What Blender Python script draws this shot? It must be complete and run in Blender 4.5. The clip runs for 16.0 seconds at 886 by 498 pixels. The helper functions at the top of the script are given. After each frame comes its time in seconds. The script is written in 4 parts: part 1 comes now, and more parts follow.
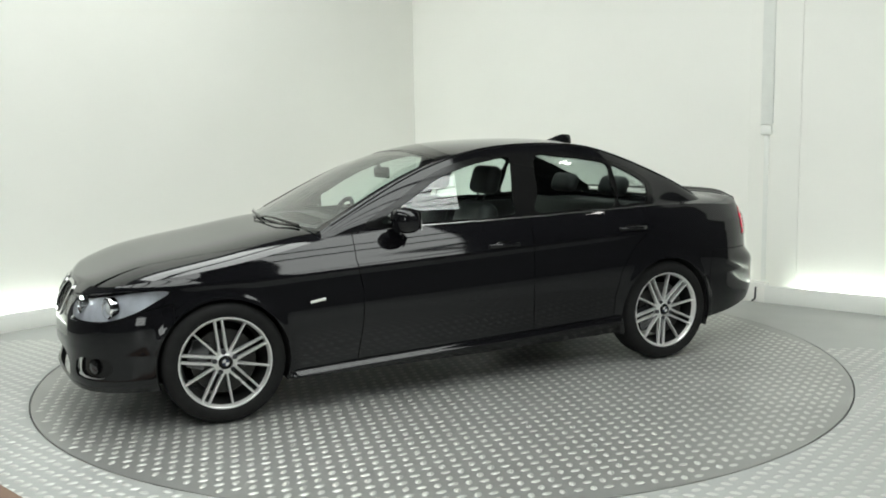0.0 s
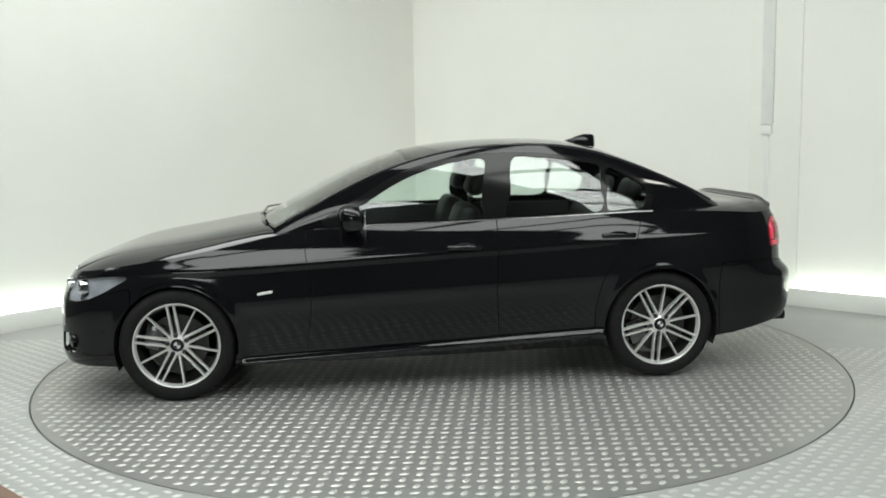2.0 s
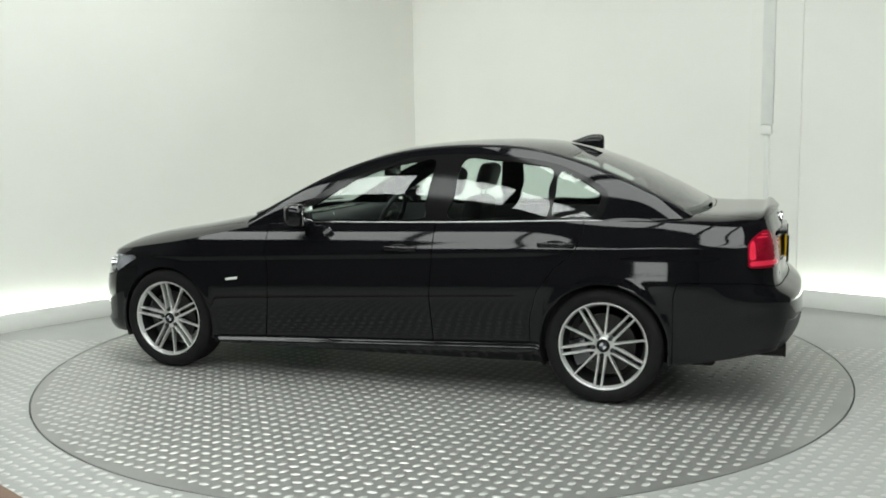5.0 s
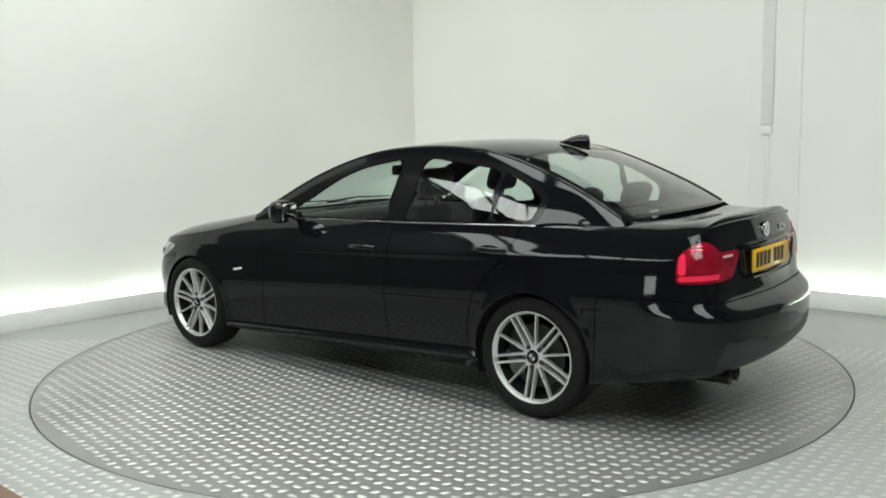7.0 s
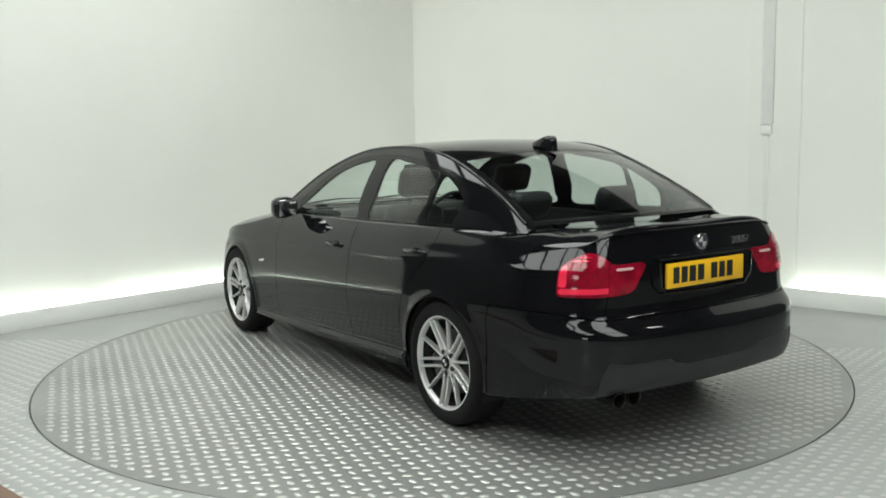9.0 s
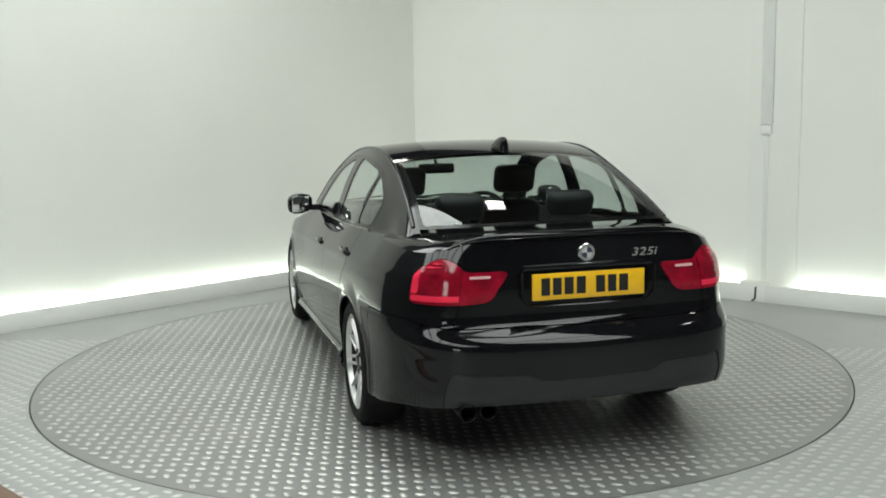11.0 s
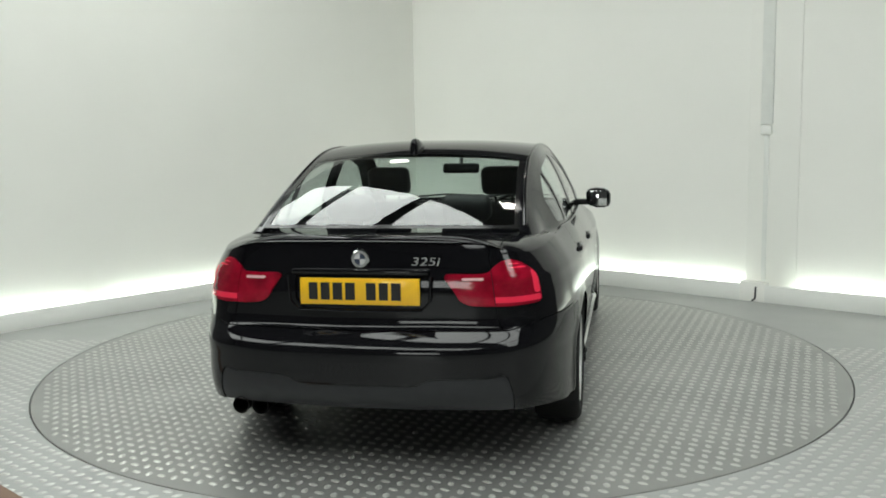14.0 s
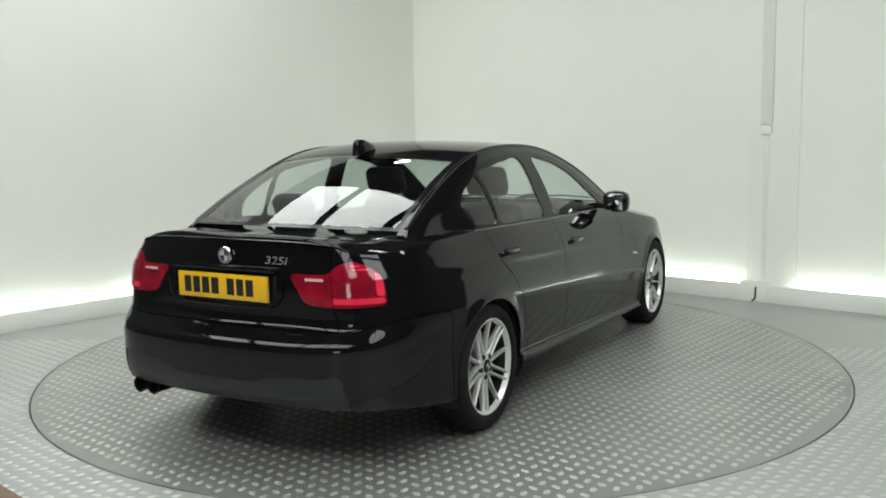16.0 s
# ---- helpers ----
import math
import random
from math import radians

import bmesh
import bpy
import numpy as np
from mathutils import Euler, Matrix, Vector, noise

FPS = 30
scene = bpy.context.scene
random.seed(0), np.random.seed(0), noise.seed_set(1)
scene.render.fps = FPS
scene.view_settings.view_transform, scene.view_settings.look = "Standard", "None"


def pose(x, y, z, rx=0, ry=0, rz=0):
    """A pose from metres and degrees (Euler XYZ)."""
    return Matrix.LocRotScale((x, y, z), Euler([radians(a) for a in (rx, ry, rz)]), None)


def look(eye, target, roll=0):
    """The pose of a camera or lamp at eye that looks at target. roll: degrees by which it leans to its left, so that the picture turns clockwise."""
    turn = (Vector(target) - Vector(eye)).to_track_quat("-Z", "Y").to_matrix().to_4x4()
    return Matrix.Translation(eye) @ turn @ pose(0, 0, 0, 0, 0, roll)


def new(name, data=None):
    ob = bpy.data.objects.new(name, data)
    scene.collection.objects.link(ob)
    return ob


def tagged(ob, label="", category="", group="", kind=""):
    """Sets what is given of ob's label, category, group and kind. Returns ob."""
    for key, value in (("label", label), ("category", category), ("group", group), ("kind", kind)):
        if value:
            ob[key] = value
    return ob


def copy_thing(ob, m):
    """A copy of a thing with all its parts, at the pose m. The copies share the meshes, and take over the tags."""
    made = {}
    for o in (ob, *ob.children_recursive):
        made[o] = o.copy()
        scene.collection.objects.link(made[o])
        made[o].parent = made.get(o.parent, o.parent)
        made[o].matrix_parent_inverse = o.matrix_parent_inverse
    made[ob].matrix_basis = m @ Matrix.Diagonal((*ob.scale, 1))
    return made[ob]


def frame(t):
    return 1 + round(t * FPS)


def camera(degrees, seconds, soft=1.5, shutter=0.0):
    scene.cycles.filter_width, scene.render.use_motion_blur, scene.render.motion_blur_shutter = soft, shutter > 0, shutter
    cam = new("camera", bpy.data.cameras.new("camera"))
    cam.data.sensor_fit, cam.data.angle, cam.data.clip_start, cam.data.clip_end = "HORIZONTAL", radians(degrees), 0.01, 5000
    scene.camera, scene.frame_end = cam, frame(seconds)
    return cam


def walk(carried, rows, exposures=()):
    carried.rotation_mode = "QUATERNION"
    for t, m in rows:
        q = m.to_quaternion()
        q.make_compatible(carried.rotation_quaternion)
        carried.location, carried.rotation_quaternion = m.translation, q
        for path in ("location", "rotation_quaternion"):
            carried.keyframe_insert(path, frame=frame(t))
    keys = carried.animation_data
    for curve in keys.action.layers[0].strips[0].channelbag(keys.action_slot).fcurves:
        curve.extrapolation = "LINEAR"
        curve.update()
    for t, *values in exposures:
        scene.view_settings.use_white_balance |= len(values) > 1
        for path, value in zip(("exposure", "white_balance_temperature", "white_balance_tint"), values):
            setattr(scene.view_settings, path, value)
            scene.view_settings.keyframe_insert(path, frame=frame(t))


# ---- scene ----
cam = camera(52.167, 16.0, soft=1.8)
EYE = Vector((0.7323, -5.8095, 1.463))
AHEAD = Vector((-0.12050748, 0.9843547, -0.12854483))
CAM_POSE = look(EYE, EYE + AHEAD, -1.0887)
walk(cam, [(0.0, CAM_POSE), (16.0, CAM_POSE)], exposures=[(0.0, -0.22), (4.0, -0.29), (9.0, -0.36), (12.5, -0.53), (16.0, -0.46)])

# the table's turn: degrees at the start and degrees a second; the car stands a little off its axis
TURN_START, TURN_RATE = 211.495, -9.0
CAR_OFF = (0.175, -0.0857)
TABLE_R = 2.486
WALL_H, CEILING = 3.9, 5.0

# ---- world and light ----
world = bpy.data.worlds.new("world")
scene.world = world
world.use_nodes = True
world.node_tree.nodes["Background"].inputs[0].default_value = (0.6, 0.65, 0.62, 1)
world.node_tree.nodes["Background"].inputs[1].default_value = 0.05

# strengths of the glowing things of the room
PANEL_GLOW, TUBE_GLOW, SPOT_GLOW = 7.5, 18.0, 28.0


# ---- materials ----
def material(name, color, rough=0.5, metal=0.0, coat=0.0, coat_rough=0.03, spec=0.5, vary=0.0, scale=8.0, fine=0.0, bump=0.0,
             bump_scale=200.0, emit=None, emit_strength=0.0, trans=0.0, ior=1.45, tint2=None, rough_vary=0.0, alpha=1.0):
    m = bpy.data.materials.new(name)
    m.use_nodes = True
    nt = m.node_tree
    b = nt.nodes["Principled BSDF"]
    c = (*color, 1)
    b.inputs["Base Color"].default_value = c
    b.inputs["Roughness"].default_value = rough
    b.inputs["Metallic"].default_value = metal
    b.inputs["Coat Weight"].default_value = coat
    b.inputs["Coat Roughness"].default_value = coat_rough
    b.inputs["Specular IOR Level"].default_value = spec
    b.inputs["Transmission Weight"].default_value = trans
    b.inputs["IOR"].default_value = ior
    b.inputs["Alpha"].default_value = alpha
    if emit:
        b.inputs["Emission Color"].default_value = (*emit, 1)
        b.inputs["Emission Strength"].default_value = emit_strength
    if vary or fine or rough_vary or bump:
        tc = nt.nodes.new("ShaderNodeTexCoord")
        big = nt.nodes.new("ShaderNodeTexNoise")
        big.inputs["Scale"].default_value = scale
        big.inputs["Detail"].default_value = 5
        small = nt.nodes.new("ShaderNodeTexNoise")
        small.inputs["Scale"].default_value = bump_scale
        small.inputs["Detail"].default_value = 3
        for n in (big, small):
            nt.links.new(tc.outputs["Object"], n.inputs["Vector"])
        if vary or fine:
            add = nt.nodes.new("ShaderNodeMath")
            add.operation = "MULTIPLY_ADD"
            add.inputs[1].default_value = fine / max(vary, 1e-4)
            nt.links.new(small.outputs["Fac"], add.inputs[0])
            nt.links.new(big.outputs["Fac"], add.inputs[2])
            ramp = nt.nodes.new("ShaderNodeMapRange")
            ramp.inputs["From Min"].default_value = 0.3
            ramp.inputs["From Max"].default_value = 0.7 + fine / max(vary, 1e-4)
            nt.links.new(add.outputs[0], ramp.inputs["Value"])
            mix = nt.nodes.new("ShaderNodeMix")
            mix.data_type = "RGBA"
            t2 = tint2 or tuple(max(0.0, k * (1 - vary)) for k in color)
            mix.inputs[6].default_value = c
            mix.inputs[7].default_value = (*t2, 1)
            nt.links.new(ramp.outputs[0], mix.inputs[0])
            nt.links.new(mix.outputs[2], b.inputs["Base Color"])
        if rough_vary:
            rr = nt.nodes.new("ShaderNodeMapRange")
            rr.inputs["To Min"].default_value = max(0.02, rough - rough_vary)
            rr.inputs["To Max"].default_value = rough + rough_vary
            nt.links.new(big.outputs["Fac"], rr.inputs["Value"])
            nt.links.new(rr.outputs[0], b.inputs["Roughness"])
        if bump:
            bp = nt.nodes.new("ShaderNodeBump")
            bp.inputs["Strength"].default_value = bump
            bp.inputs["Distance"].default_value = 0.002
            nt.links.new(small.outputs["Fac"], bp.inputs["Height"])
            nt.links.new(bp.outputs[0], b.inputs["Normal"])
    return m


def glass(name, color, rough=0.0):
    """Thin window glass: part clear and tinted, part mirror."""
    m = bpy.data.materials.new(name)
    m.use_nodes = True
    nt = m.node_tree
    nt.nodes.remove(nt.nodes["Principled BSDF"])
    clear = nt.nodes.new("ShaderNodeBsdfTransparent")
    clear.inputs[0].default_value = (*color, 1)
    gloss = nt.nodes.new("ShaderNodeBsdfGlossy")
    gloss.inputs["Roughness"].default_value = rough
    gloss.inputs[0].default_value = (1, 1, 1, 1)
    lw = nt.nodes.new("ShaderNodeLayerWeight")
    lw.inputs["Blend"].default_value = 0.5
    power = nt.nodes.new("ShaderNodeMath")
    power.operation = "POWER"
    power.inputs[1].default_value = 4.5
    fr = nt.nodes.new("ShaderNodeMath")
    fr.operation = "MULTIPLY_ADD"
    fr.inputs[1].default_value = 0.92
    fr.inputs[2].default_value = 0.075
    nt.links.new(lw.outputs["Facing"], power.inputs[0])
    nt.links.new(power.outputs[0], fr.inputs[0])
    mix = nt.nodes.new("ShaderNodeMixShader")
    nt.links.new(fr.outputs[0], mix.inputs[0])
    nt.links.new(clear.outputs[0], mix.inputs[1])
    nt.links.new(gloss.outputs[0], mix.inputs[2])
    nt.links.new(mix.outputs[0], nt.nodes["Material Output"].inputs[0])
    return m


WALL = material("white_wall_paint", (0.825, 0.825, 0.775), rough=0.55, vary=0.05, scale=0.9, fine=0.01, bump=0.05, bump_scale=90)
SKIRT = material("white_skirting_paint", (0.78, 0.79, 0.75), rough=0.4, vary=0.08, scale=3, fine=0.03)
DARKWALL = material("grey_wall_paint", (0.10, 0.10, 0.10), rough=0.8, vary=0.1, scale=1.0)
CEIL = material("ceiling_paint", (0.06, 0.062, 0.06), rough=0.8, vary=0.1, scale=1.0)
BAR = material("dark_ceiling_bar", (0.03, 0.03, 0.035), rough=0.6)
PANEL = material("glowing_ceiling_sheet", (0.8, 0.8, 0.8), emit=(0.95, 1.0, 0.965), emit_strength=PANEL_GLOW)
TUBE = material("glowing_tube", (0.8, 0.8, 0.8), emit=(0.88, 1.0, 0.92), emit_strength=TUBE_GLOW)
SPOT = material("glowing_spot_lamp", (0.8, 0.8, 0.8), emit=(1.0, 0.98, 0.92), emit_strength=SPOT_GLOW)
FLOOR = material("grey_floor_paint", (0.33, 0.34, 0.325), rough=0.42, vary=0.18, scale=1.3, fine=0.05, rough_vary=0.1, bump=0.1, bump_scale=60)
PLATE = material("tread_plate_steel", (0.31, 0.315, 0.30), rough=0.38, metal=0.5, vary=0.22, scale=1.6, fine=0.06, rough_vary=0.12)
# a lighter tone than the plate between the studs
STUD = material("pale_stud_steel", (0.55, 0.555, 0.53), rough=0.40, metal=0.45, vary=0.2, scale=1.2, fine=0.06, rough_vary=0.1)
PIT = material("dark_gap", (0.01, 0.01, 0.01), rough=0.9)
WOOD = material("brown_wood", (0.20, 0.12, 0.08), rough=0.6, vary=0.4, scale=14, fine=0.2, bump=0.3, bump_scale=80)
PAINT = material("black_car_paint", (0.005, 0.005, 0.006), rough=0.052, spec=0.42)
SATIN = material("dark_grey_bumper_plastic", (0.021, 0.022, 0.025), rough=0.42, vary=0.15, scale=20, bump=0.05, bump_scale=400)
RUBBER = material("tyre_rubber", (0.011, 0.011, 0.011), rough=0.8, spec=0.25, vary=0.25, scale=25, bump=0.15, bump_scale=300)
TRIM = material("black_trim", (0.008, 0.008, 0.008), rough=0.12, spec=0.3)
INSIDE = material("dark_inside", (0.012, 0.012, 0.012), rough=0.9)
ALLOY = material("silver_alloy", (0.72, 0.72, 0.71), rough=0.30, metal=0.6, vary=0.1, scale=20, rough_vary=0.06)
# the alloy again, with the shade behind the spokes put into its colour
ALLOY_DARK = material("shaded_alloy_barrel", (0.025, 0.025, 0.025), rough=0.5, metal=0.5, vary=0.2, scale=15)
DISC = material("brake_disc_iron", (0.05, 0.049, 0.047), rough=0.45, metal=0.8, vary=0.2, scale=40)
CHROME = material("chrome", (0.75, 0.75, 0.75), rough=0.07, metal=1.0)
# paler than the black strip, to stand in for its reflected highlight
WAIST = material("waist_trim_highlight", (0.22, 0.22, 0.22), rough=0.2, metal=0.9)
DARK_CHROME = material("dark_chrome", (0.12, 0.12, 0.125), rough=0.2, metal=1.0)
CLOTH = material("black_seat_leather", (0.014, 0.014, 0.015), rough=0.55, vary=0.2, scale=30, bump=0.1, bump_scale=250)
DASH = material("black_dashboard", (0.02, 0.02, 0.021), rough=0.6, bump=0.1, bump_scale=500)
LINING = material("grey_headlining", (0.22, 0.22, 0.20), rough=0.9, vary=0.1, scale=30)
GLASS = glass("window_glass", (0.84, 0.92, 0.89))
GLASS_REAR = glass("rear_window_glass", (0.74, 0.80, 0.78))
LENS = glass("headlamp_cover", (0.9, 0.92, 0.95))
RED = material("red_lamp_lens", (0.37, 0.006, 0.026), rough=0.1, coat=0.4, coat_rough=0.01, vary=0.55, scale=11)
# base colour raised to imitate light that the reflector throws back
RED_BAR = material("lit_red_reflector", (0.92, 0.03, 0.08), rough=0.12, coat=1.0)
RED_CLEAR = material("pale_lamp_strip", (0.75, 0.45, 0.46), rough=0.15, coat=1.0)
YELLOW = material("yellow_reflective_plate", (0.90, 0.52, 0.015), rough=0.35, coat=0.3, vary=0.08, scale=30)
BLACKINK = material("black_plate_ink", (0.012, 0.012, 0.012), rough=0.5)
BLUE = material("blue_enamel", (0.03, 0.04, 0.07), rough=0.15, coat=1.0)
WHITE = material("white_enamel", (0.5, 0.5, 0.5), rough=0.2, coat=1.0)
PIPE = material("dark_exhaust_steel", (0.025, 0.024, 0.023), rough=0.4, metal=1.0)
CLEAR_LAMP = material("clear_repeater", (0.75, 0.75, 0.72), rough=0.12, coat=1.0)
CONDUIT = material("grey_white_plastic", (0.74, 0.755, 0.715), rough=0.45, vary=0.06, scale=6)


# ---- mesh helpers ----
def put_mesh(name, verts, faces, mat, parent=None, label="", smooth=False, sharp=35):
    me = bpy.data.meshes.new(name)
    me.from_pydata([tuple(v) for v in verts], [], [tuple(f) for f in faces])
    me.materials.append(mat)
    if smooth:
        me.polygons.foreach_set("use_smooth", [True] * len(me.polygons))
        me.set_sharp_from_angle(angle=radians(sharp))
    me.update()
    ob = new(name, me)
    if parent:
        ob.parent = parent
    if label:
        ob["label"] = label
    return ob


def part(name, bm, mat, parent=None, label="", smooth=True, sharp=35):
    me = bpy.data.meshes.new(name)
    bmesh.ops.recalc_face_normals(bm, faces=bm.faces)
    bm.to_mesh(me)
    bm.free()
    me.materials.append(mat)
    if smooth:
        me.polygons.foreach_set("use_smooth", [True] * len(me.polygons))
        me.set_sharp_from_angle(angle=radians(sharp))
    ob = new(name, me)
    if parent:
        ob.parent = parent
    if label:
        ob["label"] = label
    return ob


def box(bm, lo, hi, bevel=0.0, m=None, seg=2):
    r = bmesh.ops.create_cube(bm, size=1.0)
    vs = r["verts"]
    for v in vs:
        v.co = Vector([lo[i] + (v.co[i] + 0.5) * (hi[i] - lo[i]) for i in range(3)])
    if bevel:
        es = list({e for v in vs for e in v.link_edges})
        r = bmesh.ops.bevel(bm, geom=es, offset=bevel, segments=seg, affect="EDGES", profile=0.5)
        vs = list({v for f in r["faces"] for v in f.verts} | {v for v in vs if v.is_valid})
    if m is not None:
        for v in vs:
            v.co = m @ v.co
    return vs


def lathe(bm, prof, n=48, m=None, closed=False):
    """Turns (radius, axial) points round the y axis."""
    rings = []
    for r, y in prof:
        ring = []
        for i in range(n):
            a = 2 * math.pi * i / n
            co = Vector((r * math.cos(a), y, r * math.sin(a)))
            ring.append(bm.verts.new(m @ co if m is not None else co))
        rings.append(ring)
    pairs = list(zip(rings, rings[1:])) + ([(rings[-1], rings[0])] if closed else [])
    for a, b in pairs:
        for i in range(n):
            bm.faces.new((a[i], a[(i + 1) % n], b[(i + 1) % n], b[i]))
    return rings


def cap(bm, ring):
    bm.faces.new(ring)


def sweep(bm, pts, rad, n=10):
    """A round bar along points."""
    pts = [Vector(p) for p in pts]
    rings = []
    for i, p in enumerate(pts):
        d = (pts[min(i + 1, len(pts) - 1)] - pts[max(i - 1, 0)]).normalized()
        side = d.cross(Vector((0, 0, 1)))
        side = (side if side.length > 1e-3 else d.cross(Vector((1, 0, 0)))).normalized()
        up = side.cross(d)
        r = rad[i] if isinstance(rad, (list, tuple)) else rad
        rings.append([bm.verts.new(p + side * r * math.cos(2 * math.pi * k / n) + up * r * math.sin(2 * math.pi * k / n)) for k in range(n)])
    for a, b in zip(rings, rings[1:]):
        for i in range(n):
            bm.faces.new((a[i], a[(i + 1) % n], b[(i + 1) % n], b[i]))
    bm.faces.new(rings[0])
    bm.faces.new(rings[-1])


# ---- the room ----
LEFT_DIR, BACK_DIR = radians(52.97), radians(-33.96)
CORNER = Vector((-0.752, 4.04, 0))


def along(origin, ang, normal_side):
    """A frame with x along a wall, y out of the wall into the room, z up."""
    x = Vector((math.cos(ang), math.sin(ang), 0))
    y = Vector((-x.y, x.x, 0)) * normal_side
    m = Matrix.Identity(4)
    for i, c in enumerate((x, y, Vector((0, 0, 1)), origin)):
        m[0][i], m[1][i], m[2][i] = c
    return m


# local x runs from the corner outwards, local y into the room; y = 0 is the skirting's front
LEFT = along(CORNER, LEFT_DIR + math.pi, 1)
BACK = along(CORNER, BACK_DIR, -1)
LEFT_LEN, BACK_LEN, HALL = 5.1, 6.2, 14.0
COVE, LIP_H = 0.11, 0.145
DOOR_X = 9.1


def wall_block(name, m, lo, hi, mat, label, parent=None):
    bm = bmesh.new()
    box(bm, lo, hi, 0.0, m)
    ob = part(name, bm, mat, parent, label, smooth=False)
    return tagged(ob, kind="structure") if parent is None else ob


def build_room():
    wall_block("wall_west", LEFT, (-0.3, -0.27, 0), (LEFT_LEN, -COVE, WALL_H), WALL, "smooth white painted studio wall")
    wall_block("wall_north", BACK, (-COVE, -0.27, 0), (BACK_LEN, -COVE, WALL_H), WALL, "smooth white painted studio wall beside a pilaster")
    wall_block("wall_upper_west", LEFT, (-0.8, -0.80, 0), (HALL, -0.60, CEILING), DARKWALL, "dull dark wall above the studio walls")
    wall_block("wall_upper_north", BACK, (-0.8, -0.80, 0), (HALL, -0.60, CEILING), DARKWALL, "dull dark wall above the studio walls")
    for nm, m, n, start in (("baseboard_1", LEFT, LEFT_LEN, 0.0), ("baseboard_2", BACK, BACK_LEN, 0.026)):
        bm = bmesh.new()
        box(bm, (start, -0.025, 0), (n, 0, LIP_H), 0.004, m)
        tagged(part(nm, bm, SKIRT, None, "low white skirting board that hides the uplights", sharp=30), kind="structure")
    # walls behind the viewer
    a, b = LEFT @ Vector((HALL, -0.6, 0)), BACK @ Vector((HALL, -0.6, 0))
    cen = a + b - CORNER
    for nm, p, q in (("wall_south", a, cen), ("wall_east", cen, b)):
        ang = math.atan2(q.y - p.y, q.x - p.x)
        m = along(p, ang, 1)
        bm = bmesh.new()
        box(bm, (-0.2, -0.2, 0), ((q - p).length + 0.2, 0.0, CEILING), 0, m)
        tagged(part(nm, bm, DARKWALL, None, "plain dull grey studio wall", smooth=False), kind="structure")
    # daylight in the hall's far doorway, seen in the car's flank
    m = along(a, math.atan2(cen.y - a.y, cen.x - a.x), 1)
    gate = tagged(new("loading_door"), "translucent loading door glowing with daylight", "door")
    for k in range(3):
        bm = bmesh.new()
        box(bm, (DOOR_X, 0.002, 0.9 + 0.5 * k), (DOOR_X + 1.9, 0.05, 1.36 + 0.5 * k), 0.0, m)
        part("door_panel", bm, PANEL, gate, smooth=False)
    for x0 in (DOOR_X - 0.1, DOOR_X + 1.91):
        bm = bmesh.new()
        box(bm, (x0, 0.002, 0.0), (x0 + 0.09, 0.08, 2.6), 0.0, m)
        part("door_post", bm, BAR, gate, smooth=False)
    bm = bmesh.new()
    box(bm, (DOOR_X, 0.002, 0.0), (DOOR_X + 1.9, 0.06, 0.895), 0.0, m)
    part("lower_panel", bm, DARKWALL, gate, smooth=False)
    bm = bmesh.new()
    box(bm, (-22, -22, CEILING), (22, 9, CEILING + 0.15))
    tagged(part("ceiling", bm, CEIL, None, "dark hall roof with bands of glowing sheets", smooth=False), kind="structure")
    # floor with a round opening
    n = 160
    vs, fs = [], []
    for r in (TABLE_R + 0.009, 3.2, 5.0, 24.0):
        for i in range(n):
            t = 2 * math.pi * i / n
            vs.append((r * math.cos(t), r * math.sin(t), 0.0))
    for k in range(3):
        for i in range(n):
            j = (i + 1) % n
            fs.append((k * n + i, (k + 1) * n + i, (k + 1) * n + j, k * n + j))
    base = len(vs)
    for i in range(n):
        t = 2 * math.pi * i / n
        vs.append(((TABLE_R + 0.009) * math.cos(t), (TABLE_R + 0.009) * math.sin(t), -0.08))
    for i in range(n):
        j = (i + 1) % n
        fs.append((i, j, base + j, base + i))
    tagged(put_mesh("floor", vs, fs, FLOOR, None, "grey painted floor round the turntable"), kind="structure")
    vs = [(3 * math.cos(2 * math.pi * i / 48), 3 * math.sin(2 * math.pi * i / 48), -0.085) for i in range(48)]
    tagged(put_mesh("pit_floor", vs, [tuple(range(48))], PIT, None, "dark bottom of the turntable pit"), kind="structure")


def build_tubes():
    def tube(m, x0, x1):
        top = tagged(new("cove_light"), "glowing white tube lying behind the skirting board", "light", "tubes behind the skirting")
        top.matrix_world = m @ Matrix.Translation(((x0 + x1) / 2, -0.068, 0.0))
        h = (x1 - x0) / 2
        bm = bmesh.new()
        lathe(bm, [(0.0, -h), (0.016, -h), (0.016, h), (0.0, h)], 12, Matrix.Translation((0, 0, 0.105)) @ Matrix.Rotation(radians(90), 4, "Z"))
        part("tube", bm, TUBE, top)
        bm = bmesh.new()
        box(bm, (-h, -0.02, 0), (h, 0.02, 0.085), 0.003)
        part("batten", bm, SKIRT, top)
    for x0, x1 in LEFT_TUBES:
        tube(LEFT, x0, x1)
    for x0, x1 in BACK_TUBES:
        tube(BACK, x0, x1)


LEFT_TUBES = [(0.12, 1.80), (1.86, 3.58), (3.74, 5.05)]
BACK_TUBES = [(0.12, 1.85), (1.90, 3.67), (4.13, 6.0)]
PILLAR = (3.69, 4.11)


